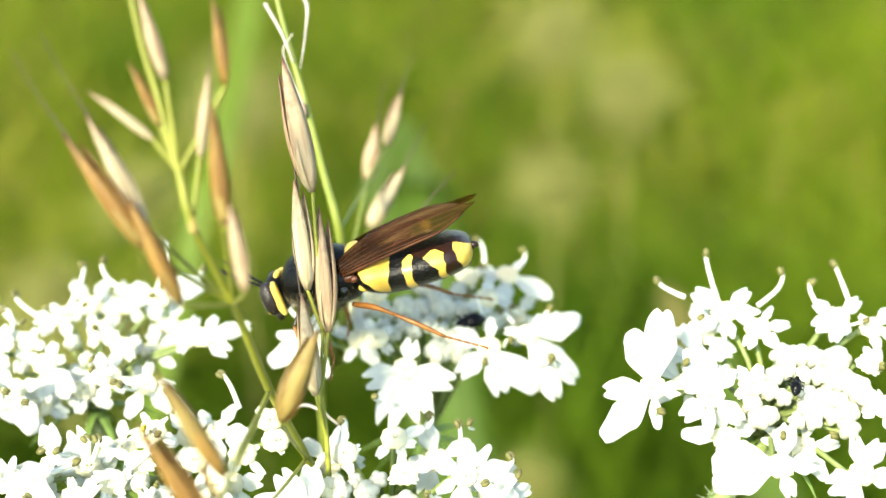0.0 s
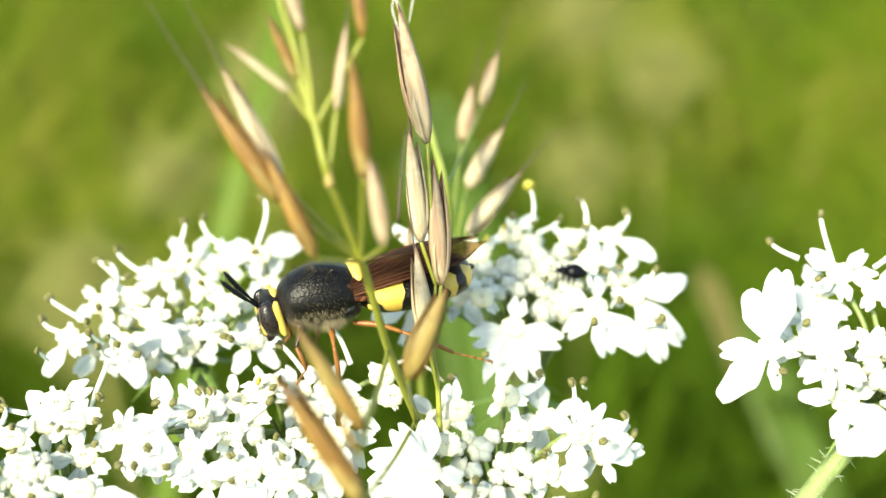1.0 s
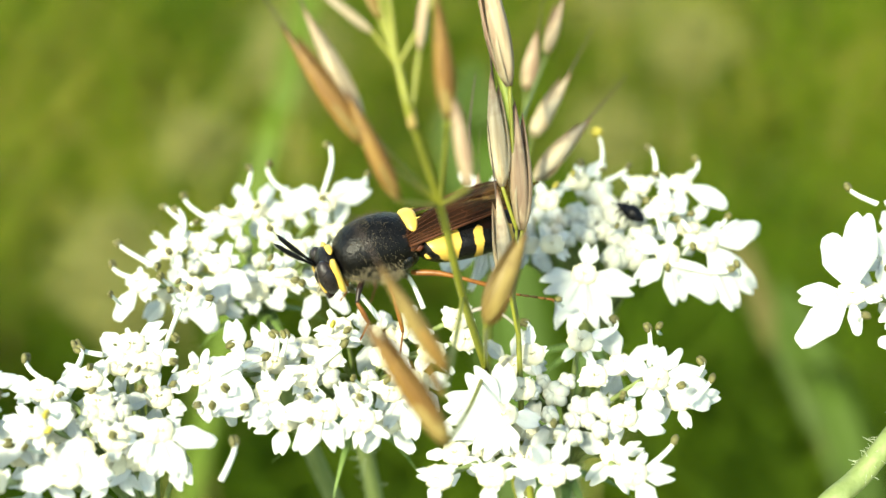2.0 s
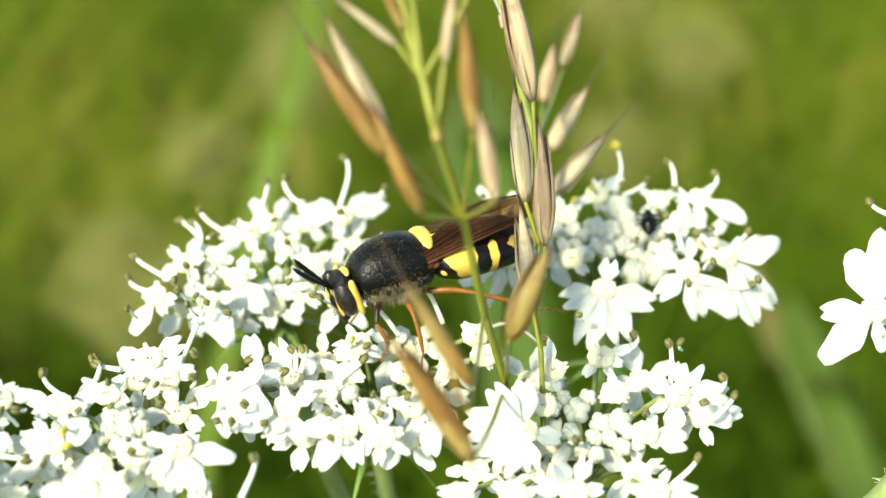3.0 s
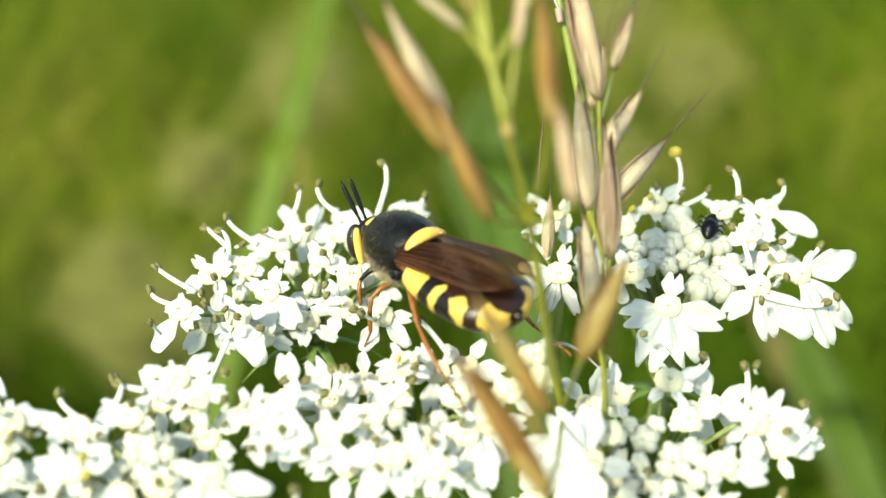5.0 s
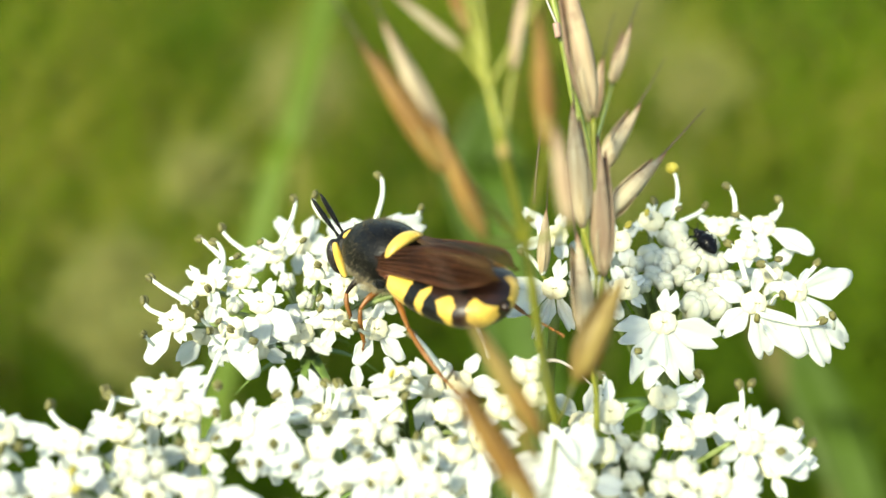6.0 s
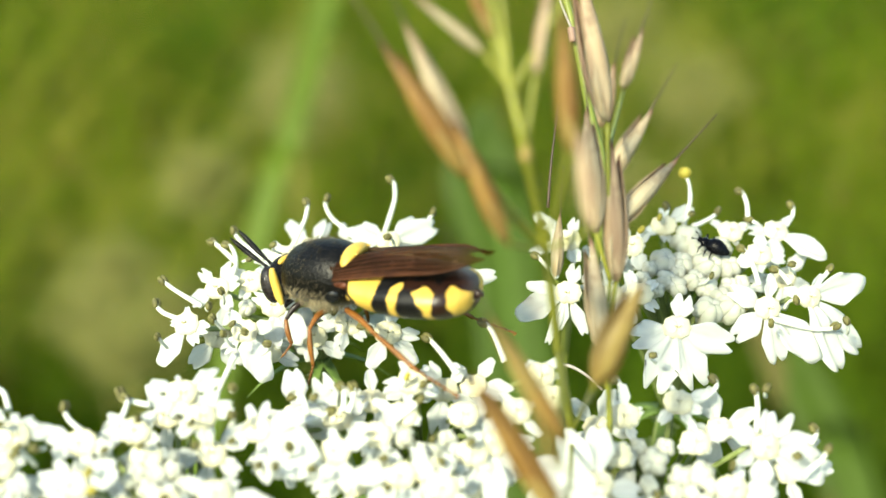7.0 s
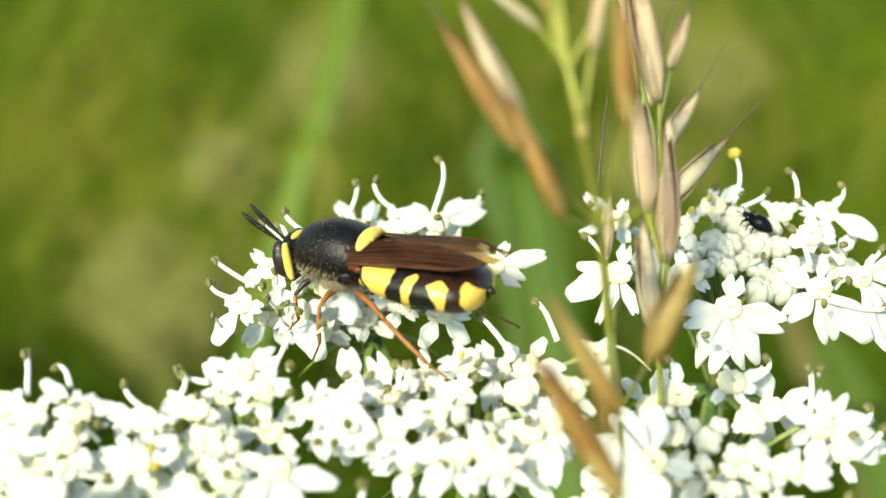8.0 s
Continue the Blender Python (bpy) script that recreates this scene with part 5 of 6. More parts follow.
NEAR_SPIKELETS = [
    ((-13.2, -15.3, 13.3), (-16.7, -13.1, 18.0), 0.72, 'brown'),
    ((-11.6, -16.3, 11.1), (-14.0, -14.3, 15.5), 0.72, 'brown'),
    ((-9.5, -16.0, 14.7), (-10.0, -13.8, 19.5), 0.72, 'brown'),
    ((-8.6, -17.2, 12.2), (-9.3, -15.4, 15.9), 0.8, 'straw'),
    ((-10.8, -13.6, 16.9), (-10.4, -12.0, 20.5), 0.72, 'straw'),
    ((-12.8, -13.3, 17.6), (-15.7, -12.4, 19.6), 0.6, 'pale'),
    ((-12.5, -13.1, 18.1), (-13.9, -11.8, 20.8), 0.72, 'brown'),
    ((-13.2, -14.4, 13.8), (-15.9, -12.2, 18.5), 0.7, 'pale'),
    ((-9.7, -12.3, 19.7), (-10.2, -10.6, 23.3), 0.72, 'brown'),
    ((-12.3, -12.2, 19.9), (-13.5, -10.5, 23.5), 0.72, 'straw'),
    ((-9.3, -22.7, 3.2), (-12.9, -20.4, 8.2), 0.8, 'brown'),
    ((-9.4, -20.9, 5.5), (-12.3, -19.0, 9.7), 0.85, 'olive'),
    ((-9.5, -21.6, 4.8), (-10.6, -20.7, 6.6), 0.7, 'brown'),
    ((-7.8, -15.7, 4.7), (-6.1, -13.8, 8.7), 1.35, 'olive'),
]
MIDDLE_SPIKELETS = [
    ((-6.9, -3.7, 11.9), (-8.7, -0.6, 18.6), 0.88, 'straw'),
    ((-7.2, -5.7, 7.0), (-7.8, -3.1, 12.5), 0.95, 'pale'),
    ((-6.1, -6.4, 4.8), (-6.5, -3.4, 11.1), 0.82, 'straw'),
    ((-6.7, -8.4, 2.0), (-7.6, -6.0, 7.0), 0.9, 'pale'),
]
BACK_SPIKELETS = [
    ((-3.9, 15.2, 7.8), (-2.9, 16.9, 11.5), 1.25, 'straw'),
    ((-5.3, 14.2, 5.5), (-4.5, 16.0, 9.4), 1.25, 'straw'),
    ((-4.9, 10.0, 3.7), (-2.5, 11.9, 7.7), 1.2, 'pale'),
    ((-4.9, 5.4, 2.5), (-1.4, 7.2, 6.2), 1.3, 'pale'),
    ((-8.5, 1.0, 0.9), (-8.4, 2.0, 4.6), 1.0, 'pale'),
]
NEAR_STEM = [(-14.5, -9.2, 26.5), (-13.4, -11.4, 21.6), (-12.7, -12.4, 19.5), (-11.7, -13.9, 16.3), (-11.1, -14.9, 14.3), (-10.0, -13.4, 9.6), (-9.0, -11.5, 3.7), (-7.8, -8.5, -2.6), (-6.8, -6.5, -8.2), (-5.1, -6.3, -17.0), (-3.4, -7.6, -30.5)]
near_grass = grass_panicle("oat grass panicle with golden brown spikelets before the flowers", NEAR_STEM, 0.17, NEAR_SPIKELETS, 21, CULM, awns=0.5)
middle_grass = grass_panicle("oat grass with pale straw spikelets before the flowers", [(-6.4, -6.4, 4.8), (-6.5, -7.8, 1.7), (-6.2, -8.8, -0.5), (-5.8, -11.9, -7.8), (-5.2, -17.1, -18.9)], 0.15, MIDDLE_SPIKELETS, 22, CULM, awns=0.5)
back_grass = grass_panicle("upright green oat grass stem with pale spikelets behind the flowers", [(-11.1, 10.5, 25.3), (-9.9, 7.9, 19.7), (-8.9, 6.3, 16.3), (-8.0, 4.9, 13.4), (-7.1, 3.7, 10.0), (-6.2, 2.5, 6.8), (-6.0, 2.8, 3.2), (-6.6, 2.8, -2.6), (-7.7, 1.1, -13.2)], 0.23, BACK_SPIKELETS, 23, CULM_FRESH, awns=1.0)


def sprig(thing, name, pts, radii, mat, label=""):
    """A thin curved piece on a grass, given in millimetres from the umbel's middle."""
    root = (thing.location - UMBEL) / MM
    bm = bmesh.new()
    path = smooth_path([Vector(p) - root for p in pts], 6)
    n = len(path) - 1
    tube(bm, path, [radii[0] + (radii[1] - radii[0]) * i / n for i in range(n + 1)], 6)
    return part(name, bm, mat, thing, label)


CHAFF_WHITE = material("chaff_white", (0.60, 0.56, 0.52), (0.42, 0.36, 0.34), rough=0.5, scale=900, translucent=0.3)
sprig(back_grass, "awn", [(-9.1, 2.2, 4.7), (-9.0, 3.3, 7.1), (-8.7, 5.2, 9.7)], (0.09, 0.03), AWN, "thin upright brown awn")
sprig(back_grass, "dry_husk", [(-8.9, 6.0, 16.4), (-9.6, 6.7, 18.0), (-10.6, 7.5, 19.6)], (0.05, 0.13), CHAFF_WHITE, "dry whitish empty husk")
sprig(back_grass, "dry_husk", [(-8.3, 4.9, 14.1), (-9.0, 5.6, 15.5), (-9.5, 6.3, 17.0), (-8.9, 6.7, 18.0)], (0.07, 0.04), CHAFF_WHITE, "dry whitish curl")
sprig(back_grass, "dry_husk", [(-8.5, 6.1, 16.0), (-8.2, 7.0, 17.9), (-8.1, 7.7, 19.4), (-8.6, 8.1, 20.2)], (0.03, 0.15), CHAFF_WHITE, "dry whitish empty husk")
sprig(back_grass, "node", [(-8.35, 4.75, 14.2), (-8.2, 4.45, 13.5)], (0.22, 0.19), material("node_pink", (0.36, 0.24, 0.20), (0.26, 0.16, 0.12), rough=0.5, scale=900), "pinkish stem joint")
sprig(middle_grass, "dry_blade", [(-9.6, -4.3, -1.9), (-8.9, -4.1, -1.7), (-7.9, -4.0, -1.5), (-6.9, -4.2, -1.9), (-6.0, -4.5, -2.6)], (0.14, 0.05), CHAFF_WHITE, "thin dry curled blade")
sprig(near_grass, "node", [Vector(NEAR_STEM[4]) + Vector((-0.06, 0.08, 0.35)), Vector(NEAR_STEM[4]) + Vector((0.07, -0.08, -0.35))], (0.20, 0.24), NODE_TAN, "tan stem joint")

# ---------------------------------------------------------------- the fly
def lathe(bm, stations, n=28, mat_of=None):
    """A body along -x..+x from stations (x, half width, height up, height down, z); mat_of(x, angle) picks the material."""
    rings = []
    for x, w, up, down, z in stations:
        rings.append([bm.verts.new((x, w * math.cos(a), z + (up if math.sin(a) > 0 else down) * math.sin(a)))
                      for a in (2 * math.pi * k / n for k in range(n))])
    for i, (a, b) in enumerate(zip(rings, rings[1:])):
        for k in range(n):
            f = bm.faces.new((a[k], a[(k + 1) % n], b[(k + 1) % n], b[k]))
            if mat_of:
                f.material_index = mat_of((stations[i][0] + stations[i + 1][0]) / 2, 2 * math.pi * (k + 0.5) / n)
    bm.faces.new(rings[0])
    bm.faces.new(rings[-1][::-1])


def fine(stations, n):
    """Stations interpolated smoothly."""
    xs = [s[0] for s in stations]
    t = np.linspace(0, len(stations) - 1, n)
    res = []
    for v in t:
        i = min(int(v), len(stations) - 2)
        u = v - i
        q = [stations[max(0, min(len(stations) - 1, i + d))] for d in (-1, 0, 1, 2)]
        res.append(tuple(0.5 * (2 * b + (c - a) * u + (2 * a - 5 * b + 4 * c - d) * u * u + (3 * b - a - 3 * c + d) * u ** 3) for a, b, c, d in zip(*q)))
    return res


def abdomen_colour(x, a):
    """0 black, 1 yellow, 2 brown: yellow side patches, each of its own shape, that stop short of the back's middle."""
    h = math.sin(a) + 0.04 * math.sin(5 * x)          # height on the flank
    x += 0.04 * math.sin(9 * h + 3 * x)
    low = min(1.0, max(0.0, (0.65 - h) / 1.25))       # 0 under the wing, 1 at the belly
    if h < -0.74 or h > 0.86:
        return 2 if x < -6.0 else 0
    if -0.45 - 1.1 * low > x > -2.68 + 0.42 * low and -0.62 < h < 0.84:
        return 1
    if -3.42 > x > -4.12 + 0.22 * min(1.0, 2 * low) and h < 0.74 - 0.16 * ((x + 3.77) / 0.45) ** 2:
        return 1
    if -4.75 - 0.68 * min(1.0, max(0.0, 1.7 * (low - 0.1))) ** 0.8 > x > -5.95 + 0.12 * low and h < 0.70 - 0.13 * ((x + 5.35) / 0.65) ** 2:
        return 1
    if x < -6.5 - 0.28 * low and h < 0.8:
        return 1
    return 2 if x < -5.4 or (h > 0.6 and x < -4.0) else 0


WINGS, ANTENNAE, ABDOMENS = [], [], []


def wing_pose(s, lift):
    return pose(0.6 * MM, 1.75 * s * MM, (0.45 + 0.04 * s) * MM, -1.7 * lift * s, lift, 0)


def antenna_pose(s, turn):
    return pose(0.8 * MM, 0.2 * s * MM, 0.6 * MM, 0, turn + 4 * s, 3 * s)


def soldier_fly():
    rng = random.Random(77)
    fly = new("soldier_fly")
    fly.scale = (0.92, 0.92, 0.92)
    tagged(fly, "black and yellow banded soldier fly crawling over the flowers", "fly")
    # thorax
    bm = bmesh.new()
    lathe(bm, fine([(4.55, 0.5, 0.5, 0.5, 0.0), (4.35, 1.2, 1.0, 1.0, 0.0), (3.7, 1.65, 1.62, 1.5, 0.0), (2.5, 1.95, 2.0, 1.75, 0.0), (1.1, 2.0, 1.95, 1.75, 0.05), (0.0, 1.7, 1.5, 1.55, 0.05), (-0.35, 1.2, 0.9, 1.1, -0.1)], 26), 36)
    thorax = part("thorax", bm, FLY_THORAX, fly, "black thorax with greyish down")
    for mat, label, count, x0, x1, lo, hi, ln in (
            (FLY_FUZZ, "pale downy hair along the sides", 1300, 0.1, 4.4, -1.5, 0.0, 0.5),
            (FLY_FUZZ_PALE, "cream tuft below the wing root", 700, 0.9, 2.3, -1.1, -0.45, 0.5),
            (FLY_FUZZ_PALE, "cream tuft behind the head", 320, 3.6, 4.35, -1.2, -0.3, 0.42),
            (FLY_FUZZ_DARK, "short brownish down on the back", 1200, 0.1, 4.4, -0.35, 1.57, 0.30)):
        bm = bmesh.new()
        for _ in range(count):
            x = rng.uniform(x0, x1)
            w = 1.98 * math.sqrt(max(0.05, 1 - ((x - 2.0) / 2.7) ** 2))
            e = rng.uniform(lo, hi)
            sgn = rng.choice((-1, 1))
            c = Vector((x, sgn * w * math.cos(e) * 0.96, w * (1.01 if e > 0 else 0.86) * math.sin(e)))
            d = Vector((rng.uniform(-0.6, 0.2), c.y * 0.4 + rng.gauss(0, 0.25), c.z * 0.4 - (0.4 if lo < 0 else 0) + rng.gauss(0, 0.25))).normalized()
            tube(bm, [c, c + d * ln * rng.uniform(0.5, 1.3)], [0.015, 0.005], 3, cap=False)
        tagged(part("down", bm, mat, thorax, label), kind="stuff")
    for s in (-1, 1):
        bm = bmesh.new()
        ball(bm, (0, 0, 0), (0.62, 0.34, 0.55), 16, 12)
        part("side_plate", bm, FLY_GLOSS, thorax, "glossy black plate below the wing root", pose(0.75 * MM, 1.62 * s * MM, -0.42 * MM, 14 * s, 20, 0))
        bm = bmesh.new()
        ball(bm, (0, 0, 0), (0.50, 0.22, 0.26), 12, 8)
        ball(bm, (-0.35, 0.04 * s, -0.2), (0.30, 0.16, 0.20), 10, 8)
        part("wing_root", bm, FLY_RUSSET, thorax, "reddish brown wing root", pose(0.15 * MM, 1.62 * s * MM, 0.28 * MM, 10 * s, 15, 0))
    # scutellum: the yellow bar between the wing roots
    bm = bmesh.new()
    ball(bm, (0, 0, 0), (0.52, 1.42, 0.36), 20, 14)
    for v in bm.verts:                      # bent over the rounded back
        v.co.z -= 0.20 * v.co.y ** 2
        v.co.x += 0.06 * v.co.y ** 2
    part("scutellum", bm, FLY_YELLOW, fly, "bright yellow scutellum", pose(-0.15 * MM, 0, 1.58 * MM, 0, 14, 0))
    for s in (-1, 1):
        bm = bmesh.new()
        tube(bm, [(0, 0, 0), (-0.3, 0, 0.05)], [0.08, 0.02], 5)
        part("spine", bm, FLY_YELLOW, fly, "", pose(-0.52 * MM, 0.7 * s * MM, 1.62 * MM))
        bm = bmesh.new()
        ball(bm, (0, 0, 0), (0.34, 0.26, 0.26), 10, 8)
        part("haltere", bm, FLY_YELLOW, fly, "small yellow knob below the wing", pose(-0.75 * MM, 1.85 * s * MM, -0.35 * MM))
    # abdomen
    bm = bmesh.new()
    lathe(bm, fine([(-0.2, 1.2, 0.7, 0.8, 0.0), (-0.7, 2.2, 1.0, 1.1, 0.0), (-1.6, 2.45, 1.1, 1.5, 0.0), (-3.0, 2.6, 1.15, 1.6, 0.0), (-4.6, 2.6, 1.15, 1.5, 0.0), (-6.0, 2.35, 1.08, 1.35, 0.0), (-6.9, 1.75, 0.85, 1.08, 0.0), (-7.3, 1.05, 0.55, 0.7, -0.02), (-7.42, 0.5, 0.3, 0.3, -0.02)], 240), 144, abdomen_colour)
    abdomen = child("abdomen", mesh_of("abdomen", bm, FLY_BLACK, FLY_YELLOW, FLY_BROWN), fly, pose(0, 0, 0.0, 0, -3, 0), "broad black abdomen with yellow side patches")
    ABDOMENS.append(abdomen)
    bm = bmesh.new()
    tube(bm, [(-7.3, 0, 0), (-7.6, 0, 0.0), (-7.8, 0, -0.05)], [0.3, 0.22, 0.1], 8)
    part("tip", bm, FLY_BROWN, abdomen)
    # head
    bm = bmesh.new()
    ball(bm, (0, 0, 0), (0.85, 1.72, 1.45), 24, 16)
    ball(bm, (0.55, 0, -0.45), (0.62, 0.75, 0.85), 14, 10)
    head = part("head", bm, FLY_BLACK, fly, "black head", pose(4.95 * MM, 0, -0.45 * MM, 0, 10, 0) @ Matrix.Scale(0.87, 4))
    for s in (-1, 1):
        bm = bmesh.new()
        ball(bm, (0, 0, 0), (0.66, 0.70, 1.26), 22, 16)
        part("eye", bm, FLY_EYE, head, "large dark shiny eye", pose(0.38 * MM, 1.22 * s * MM, 0.0, 8 * s, 0, 12 * s))
        bm = bmesh.new()
        arc = [(-0.42 + 0.16 * math.cos(a), 0, 1.33 * math.sin(a)) for a in (-1.25 + 2.5 * k / 12 for k in range(13))]
        tube(bm, arc, [0.10 + 0.22 * math.sin(math.pi * (k + 0.8) / 13.6) for k in range(13)], 10)
        part("eye_rim", bm, FLY_YELLOW, head, "yellow band behind the eye", pose(0.05 * MM, 1.50 * s * MM, -0.08 * MM, 4 * s, 0, 6 * s))
        bm = bmesh.new()
        arc = [(0.12 * math.cos(a), 0, 1.0 * math.sin(a)) for a in (-1.35 + 2.3 * k / 12 for k in range(13))]
        tube(bm, arc, [0.05 + 0.09 * math.sin(math.pi * (k + 0.8) / 13.6) for k in range(13)], 8)
        part("eye_rim", bm, FLY_YELLOW, head, "pale yellow line before the eye", pose(0.80 * MM, 1.02 * s * MM, -0.15 * MM, 6 * s, 0, -20 * s))
        bm = bmesh.new()
        pts = [(0, 0, 0), (0.35, 0.02, 0.22), (0.72, 0.04, 0.42), (1.15, 0.07, 0.66), (1.85, 0.13, 1.1), (2.65, 0.22, 1.68), (3.0, 0.28, 1.96)]
        tube(bm, pts, [0.11, 0.12, 0.09, 0.15, 0.20, 0.15, 0.03], 9)
        ANTENNAE.append((part("antenna", bm, FLY_BLACK, head, "black club-shaped antenna"), s))
    bm = bmesh.new()
    ball(bm, (0, 0, 0), (0.35, 0.7, 0.25), 12, 8)
    part("collar", bm, FLY_YELLOW, head, "yellow spot behind the head", pose(-0.35 * MM, 0, 1.22 * MM, 0, 25, 0))
    bm = bmesh.new()
    ball(bm, (0.6, 0, -0.95), (0.45, 0.55, 0.5), 12, 8)
    ball(bm, (0.66, 0, -0.3), (0.36, 0.75, 0.85), 14, 10)
    for _ in range(170):
        p = Vector((0.55 + rng.gauss(0, 0.25), rng.gauss(0, 0.45), -0.8 + rng.gauss(0, 0.3)))
        d = Vector((0.5 + rng.random(), rng.gauss(0, 0.5), -0.6 + rng.gauss(0, 0.4))).normalized()
        tube(bm, [p, p + d * 0.45], [0.03, 0.01], 3, cap=False)
    part("face", bm, FLY_FUZZ, head, "pale hairy face")
    bm = bmesh.new()
    tube(bm, [(0.75, 0, -1.2), (0.65, 0, -1.7), (0.5, 0, -2.0)], [0.28, 0.3, 0.42], 9)
    part("mouthparts", bm, FLY_DARKLEG, head)
    # wings, folded over the back
    for s in (-1, 1):
        bm = bmesh.new()
        grid = []
        rows, cols = 30, 13
        def wing_at(u, v):
            """Base to tip, front edge to hind edge: the front edge hangs beside the body, the hind edge lies across the back."""
            tip = max(0.0, u - 0.70) / 0.30
            out = 1.80 + 0.30 * math.sin(math.pi * u) - 1.25 * tip ** 1.8
            inn = 1.35 - 2.0 * math.sin(math.pi * min(1.0, u * 0.85) * 0.9) ** 0.7 + 0.75 * tip ** 1.5
            y = out * (1 - v) + inn * v
            x = -9.1 * u + 0.55 * tip * (2 * v - 1) ** 2
            front = 0.0 + 0.85 * math.sin(min(1.0, u * 1.25) * math.pi / 2)
            hind = 0.75 + 0.45 * math.sin(min(1.0, u * 2.5) * math.pi / 2) - 0.1 * u
            z = front * (1 - v) + hind * v + 0.22 * math.sin(math.pi * v) * (1 - 0.5 * u) + 0.014 * math.sin(17 * v + 3 * u) * min(1.0, 3 * u)
            return Vector((x, (y - 1.75) * s, z - 0.05))
        for i in range(rows):
            grid.append([wing_at(i / (rows - 1), j / (cols - 1)) for j in range(cols)])
        shell(bm, grid, 0.025)
        base = wing_pose(s, 3.0)
        wing = child("wing", mesh_of("wing", bm, WING), fly, base, "smoky brown transparent wing")
        WINGS.append((wing, s))
        for v0, v1, u1, r in ((0.0, 0.0, 0.97, 0.11), (0.10, 0.06, 0.75, 0.05), (0.18, 0.20, 0.9, 0.03), (0.28, 0.36, 0.93, 0.025), (0.42, 0.55, 0.9, 0.022), (0.58, 0.74, 0.8, 0.02), (0.74, 0.92, 0.6, 0.02)):
            bm = bmesh.new()
            tube(bm, [wing_at(0.03 + (u1 - 0.03) * k / 12, v0 + (v1 - v0) * k / 12) + Vector((0, 0, 0.02)) for k in range(13)], [r * (1 - 0.5 * k / 12) for k in range(13)], 5)
            part("vein", bm, VEIN, wing)
        for u, va, vb in ((0.42, 0.17, 0.40), (0.55, 0.22, 0.42), (0.62, 0.42, 0.66)):
            bm = bmesh.new()
            tube(bm, [wing_at(u, va), wing_at(u + 0.03, (va + vb) / 2), wing_at(u, vb)], 0.022, 5)
            part("vein", bm, VEIN, wing)
    # legs: root, knee, ankle, foot tip
    legs = [((3.3, 0.9, -1.4), (4.0, 1.9, -2.2), (3.6, 2.3, -3.5), (4.2, 2.5, -4.2), FLY_DARKLEG),
            ((1.7, 1.1, -1.7), (1.9, 2.6, -2.2), (1.8, 3.0, -4.3), (2.2, 3.3, -5.4), FLY_LEG),
            ((0.3, 1.1, -1.6), (-2.3, 2.6, -2.0), (-5.2, 3.3, -3.6), (-7.6, 3.7, -4.5), FLY_LEG)]
    for s in (-1, 1):
        for a, b, c, d, mat in legs:
            a, b, c, d = (Vector((p[0], p[1] * s, p[2])) for p in (a, b, c, d))
            bm = bmesh.new()
            tube(bm, smooth_path([a, a.lerp(b, 0.55) + Vector((0, 0, 0.15)), b], 5), [0.16, 0.18, 0.19, 0.19, 0.19, 0.18, 0.16, 0.15, 0.13, 0.12, 0.11], 9)
            leg = part("leg", bm, FLY_DARKLEG if mat is FLY_DARKLEG else FLY_LEG, fly, "jointed orange-brown leg")
            bm = bmesh.new()
            tube(bm, smooth_path([b, b.lerp(c, 0.5) + Vector((0, 0.1 * s, 0.1)), c], 5), [0.11, 0.12, 0.13, 0.14, 0.15, 0.15, 0.15, 0.14, 0.13, 0.12, 0.10], 8)
            part("shin", bm, FLY_LEG, leg)
            bm = bmesh.new()
            for k in range(5):
                p, q = c.lerp(d, k / 5), c.lerp(d, (k + 0.92) / 5)
                tube(bm, [p, p.lerp(q, 0.7), q], [0.05, 0.08, 0.06], 7)
            for e in (-1, 1):
                tube(bm, [d, d + Vector((0.12, 0.12 * e, -0.12))], [0.06, 0.02], 5)
            part("foot", bm, FLY_LEG, leg, "segmented foot")
    return fly


fly = soldier_fly()


# ---------------------------------------------------------------- beetles
def beetle():
    thing = new("beetle")
    tagged(thing, "tiny shiny black beetle among the flower buds", "beetle")
    bm = bmesh.new()
    lathe(bm, fine([(0.35, 0.42, 0.3, 0.2, 0.0), (0.0, 0.55, 0.55, 0.3, 0.0), (-0.5, 0.55, 0.55, 0.3, 0.0), (-0.95, 0.34, 0.28, 0.18, 0.0), (-1.2, 0.1, 0.1, 0.08, 0.0)], 14), 20)
    part("wing_case", bm, BEETLE_BLACK, thing)
    bm = bmesh.new()
    ball(bm, (0.55, 0, 0.0), (0.28, 0.42, 0.27), 12, 8)
    part("thorax", bm, BEETLE_BLACK, thing)
    bm = bmesh.new()
    ball(bm, (0.88, 0, -0.03), (0.2, 0.24, 0.18), 10, 8)
    head = part("head", bm, BEETLE_BLACK, thing)
    for s in (-1, 1):
        bm = bmesh.new()
        tube(bm, [(1.0, 0.1 * s, 0), (1.2, 0.3 * s, 0.1), (1.4, 0.36 * s, 0.1)], [0.03, 0.03, 0.06], 5)
        part("feeler", bm, BEETLE_BLACK, head)
        for x in (0.55, 0.1, -0.3):
            bm = bmesh.new()
            tube(bm, [(x, 0.3 * s, -0.12), (x + 0.1, 0.72 * s, 0.0), (x + 0.05, 0.95 * s, -0.35)], [0.08, 0.07, 0.03], 6)
            part("leg", bm, BEETLE_BLACK, thing)
    return thing


crawler = beetle()
crawler.scale = (0.86, 0.86, 0.86)
sitter = copy_thing(crawler, Matrix.Translation(at((19.0, -8.5, 2.7))) @ pose(0, 0, 0, 20, -30, 70) @ Matrix.Scale(0.62, 4))
tagged(sitter, "small black beetle sitting still on flower buds")

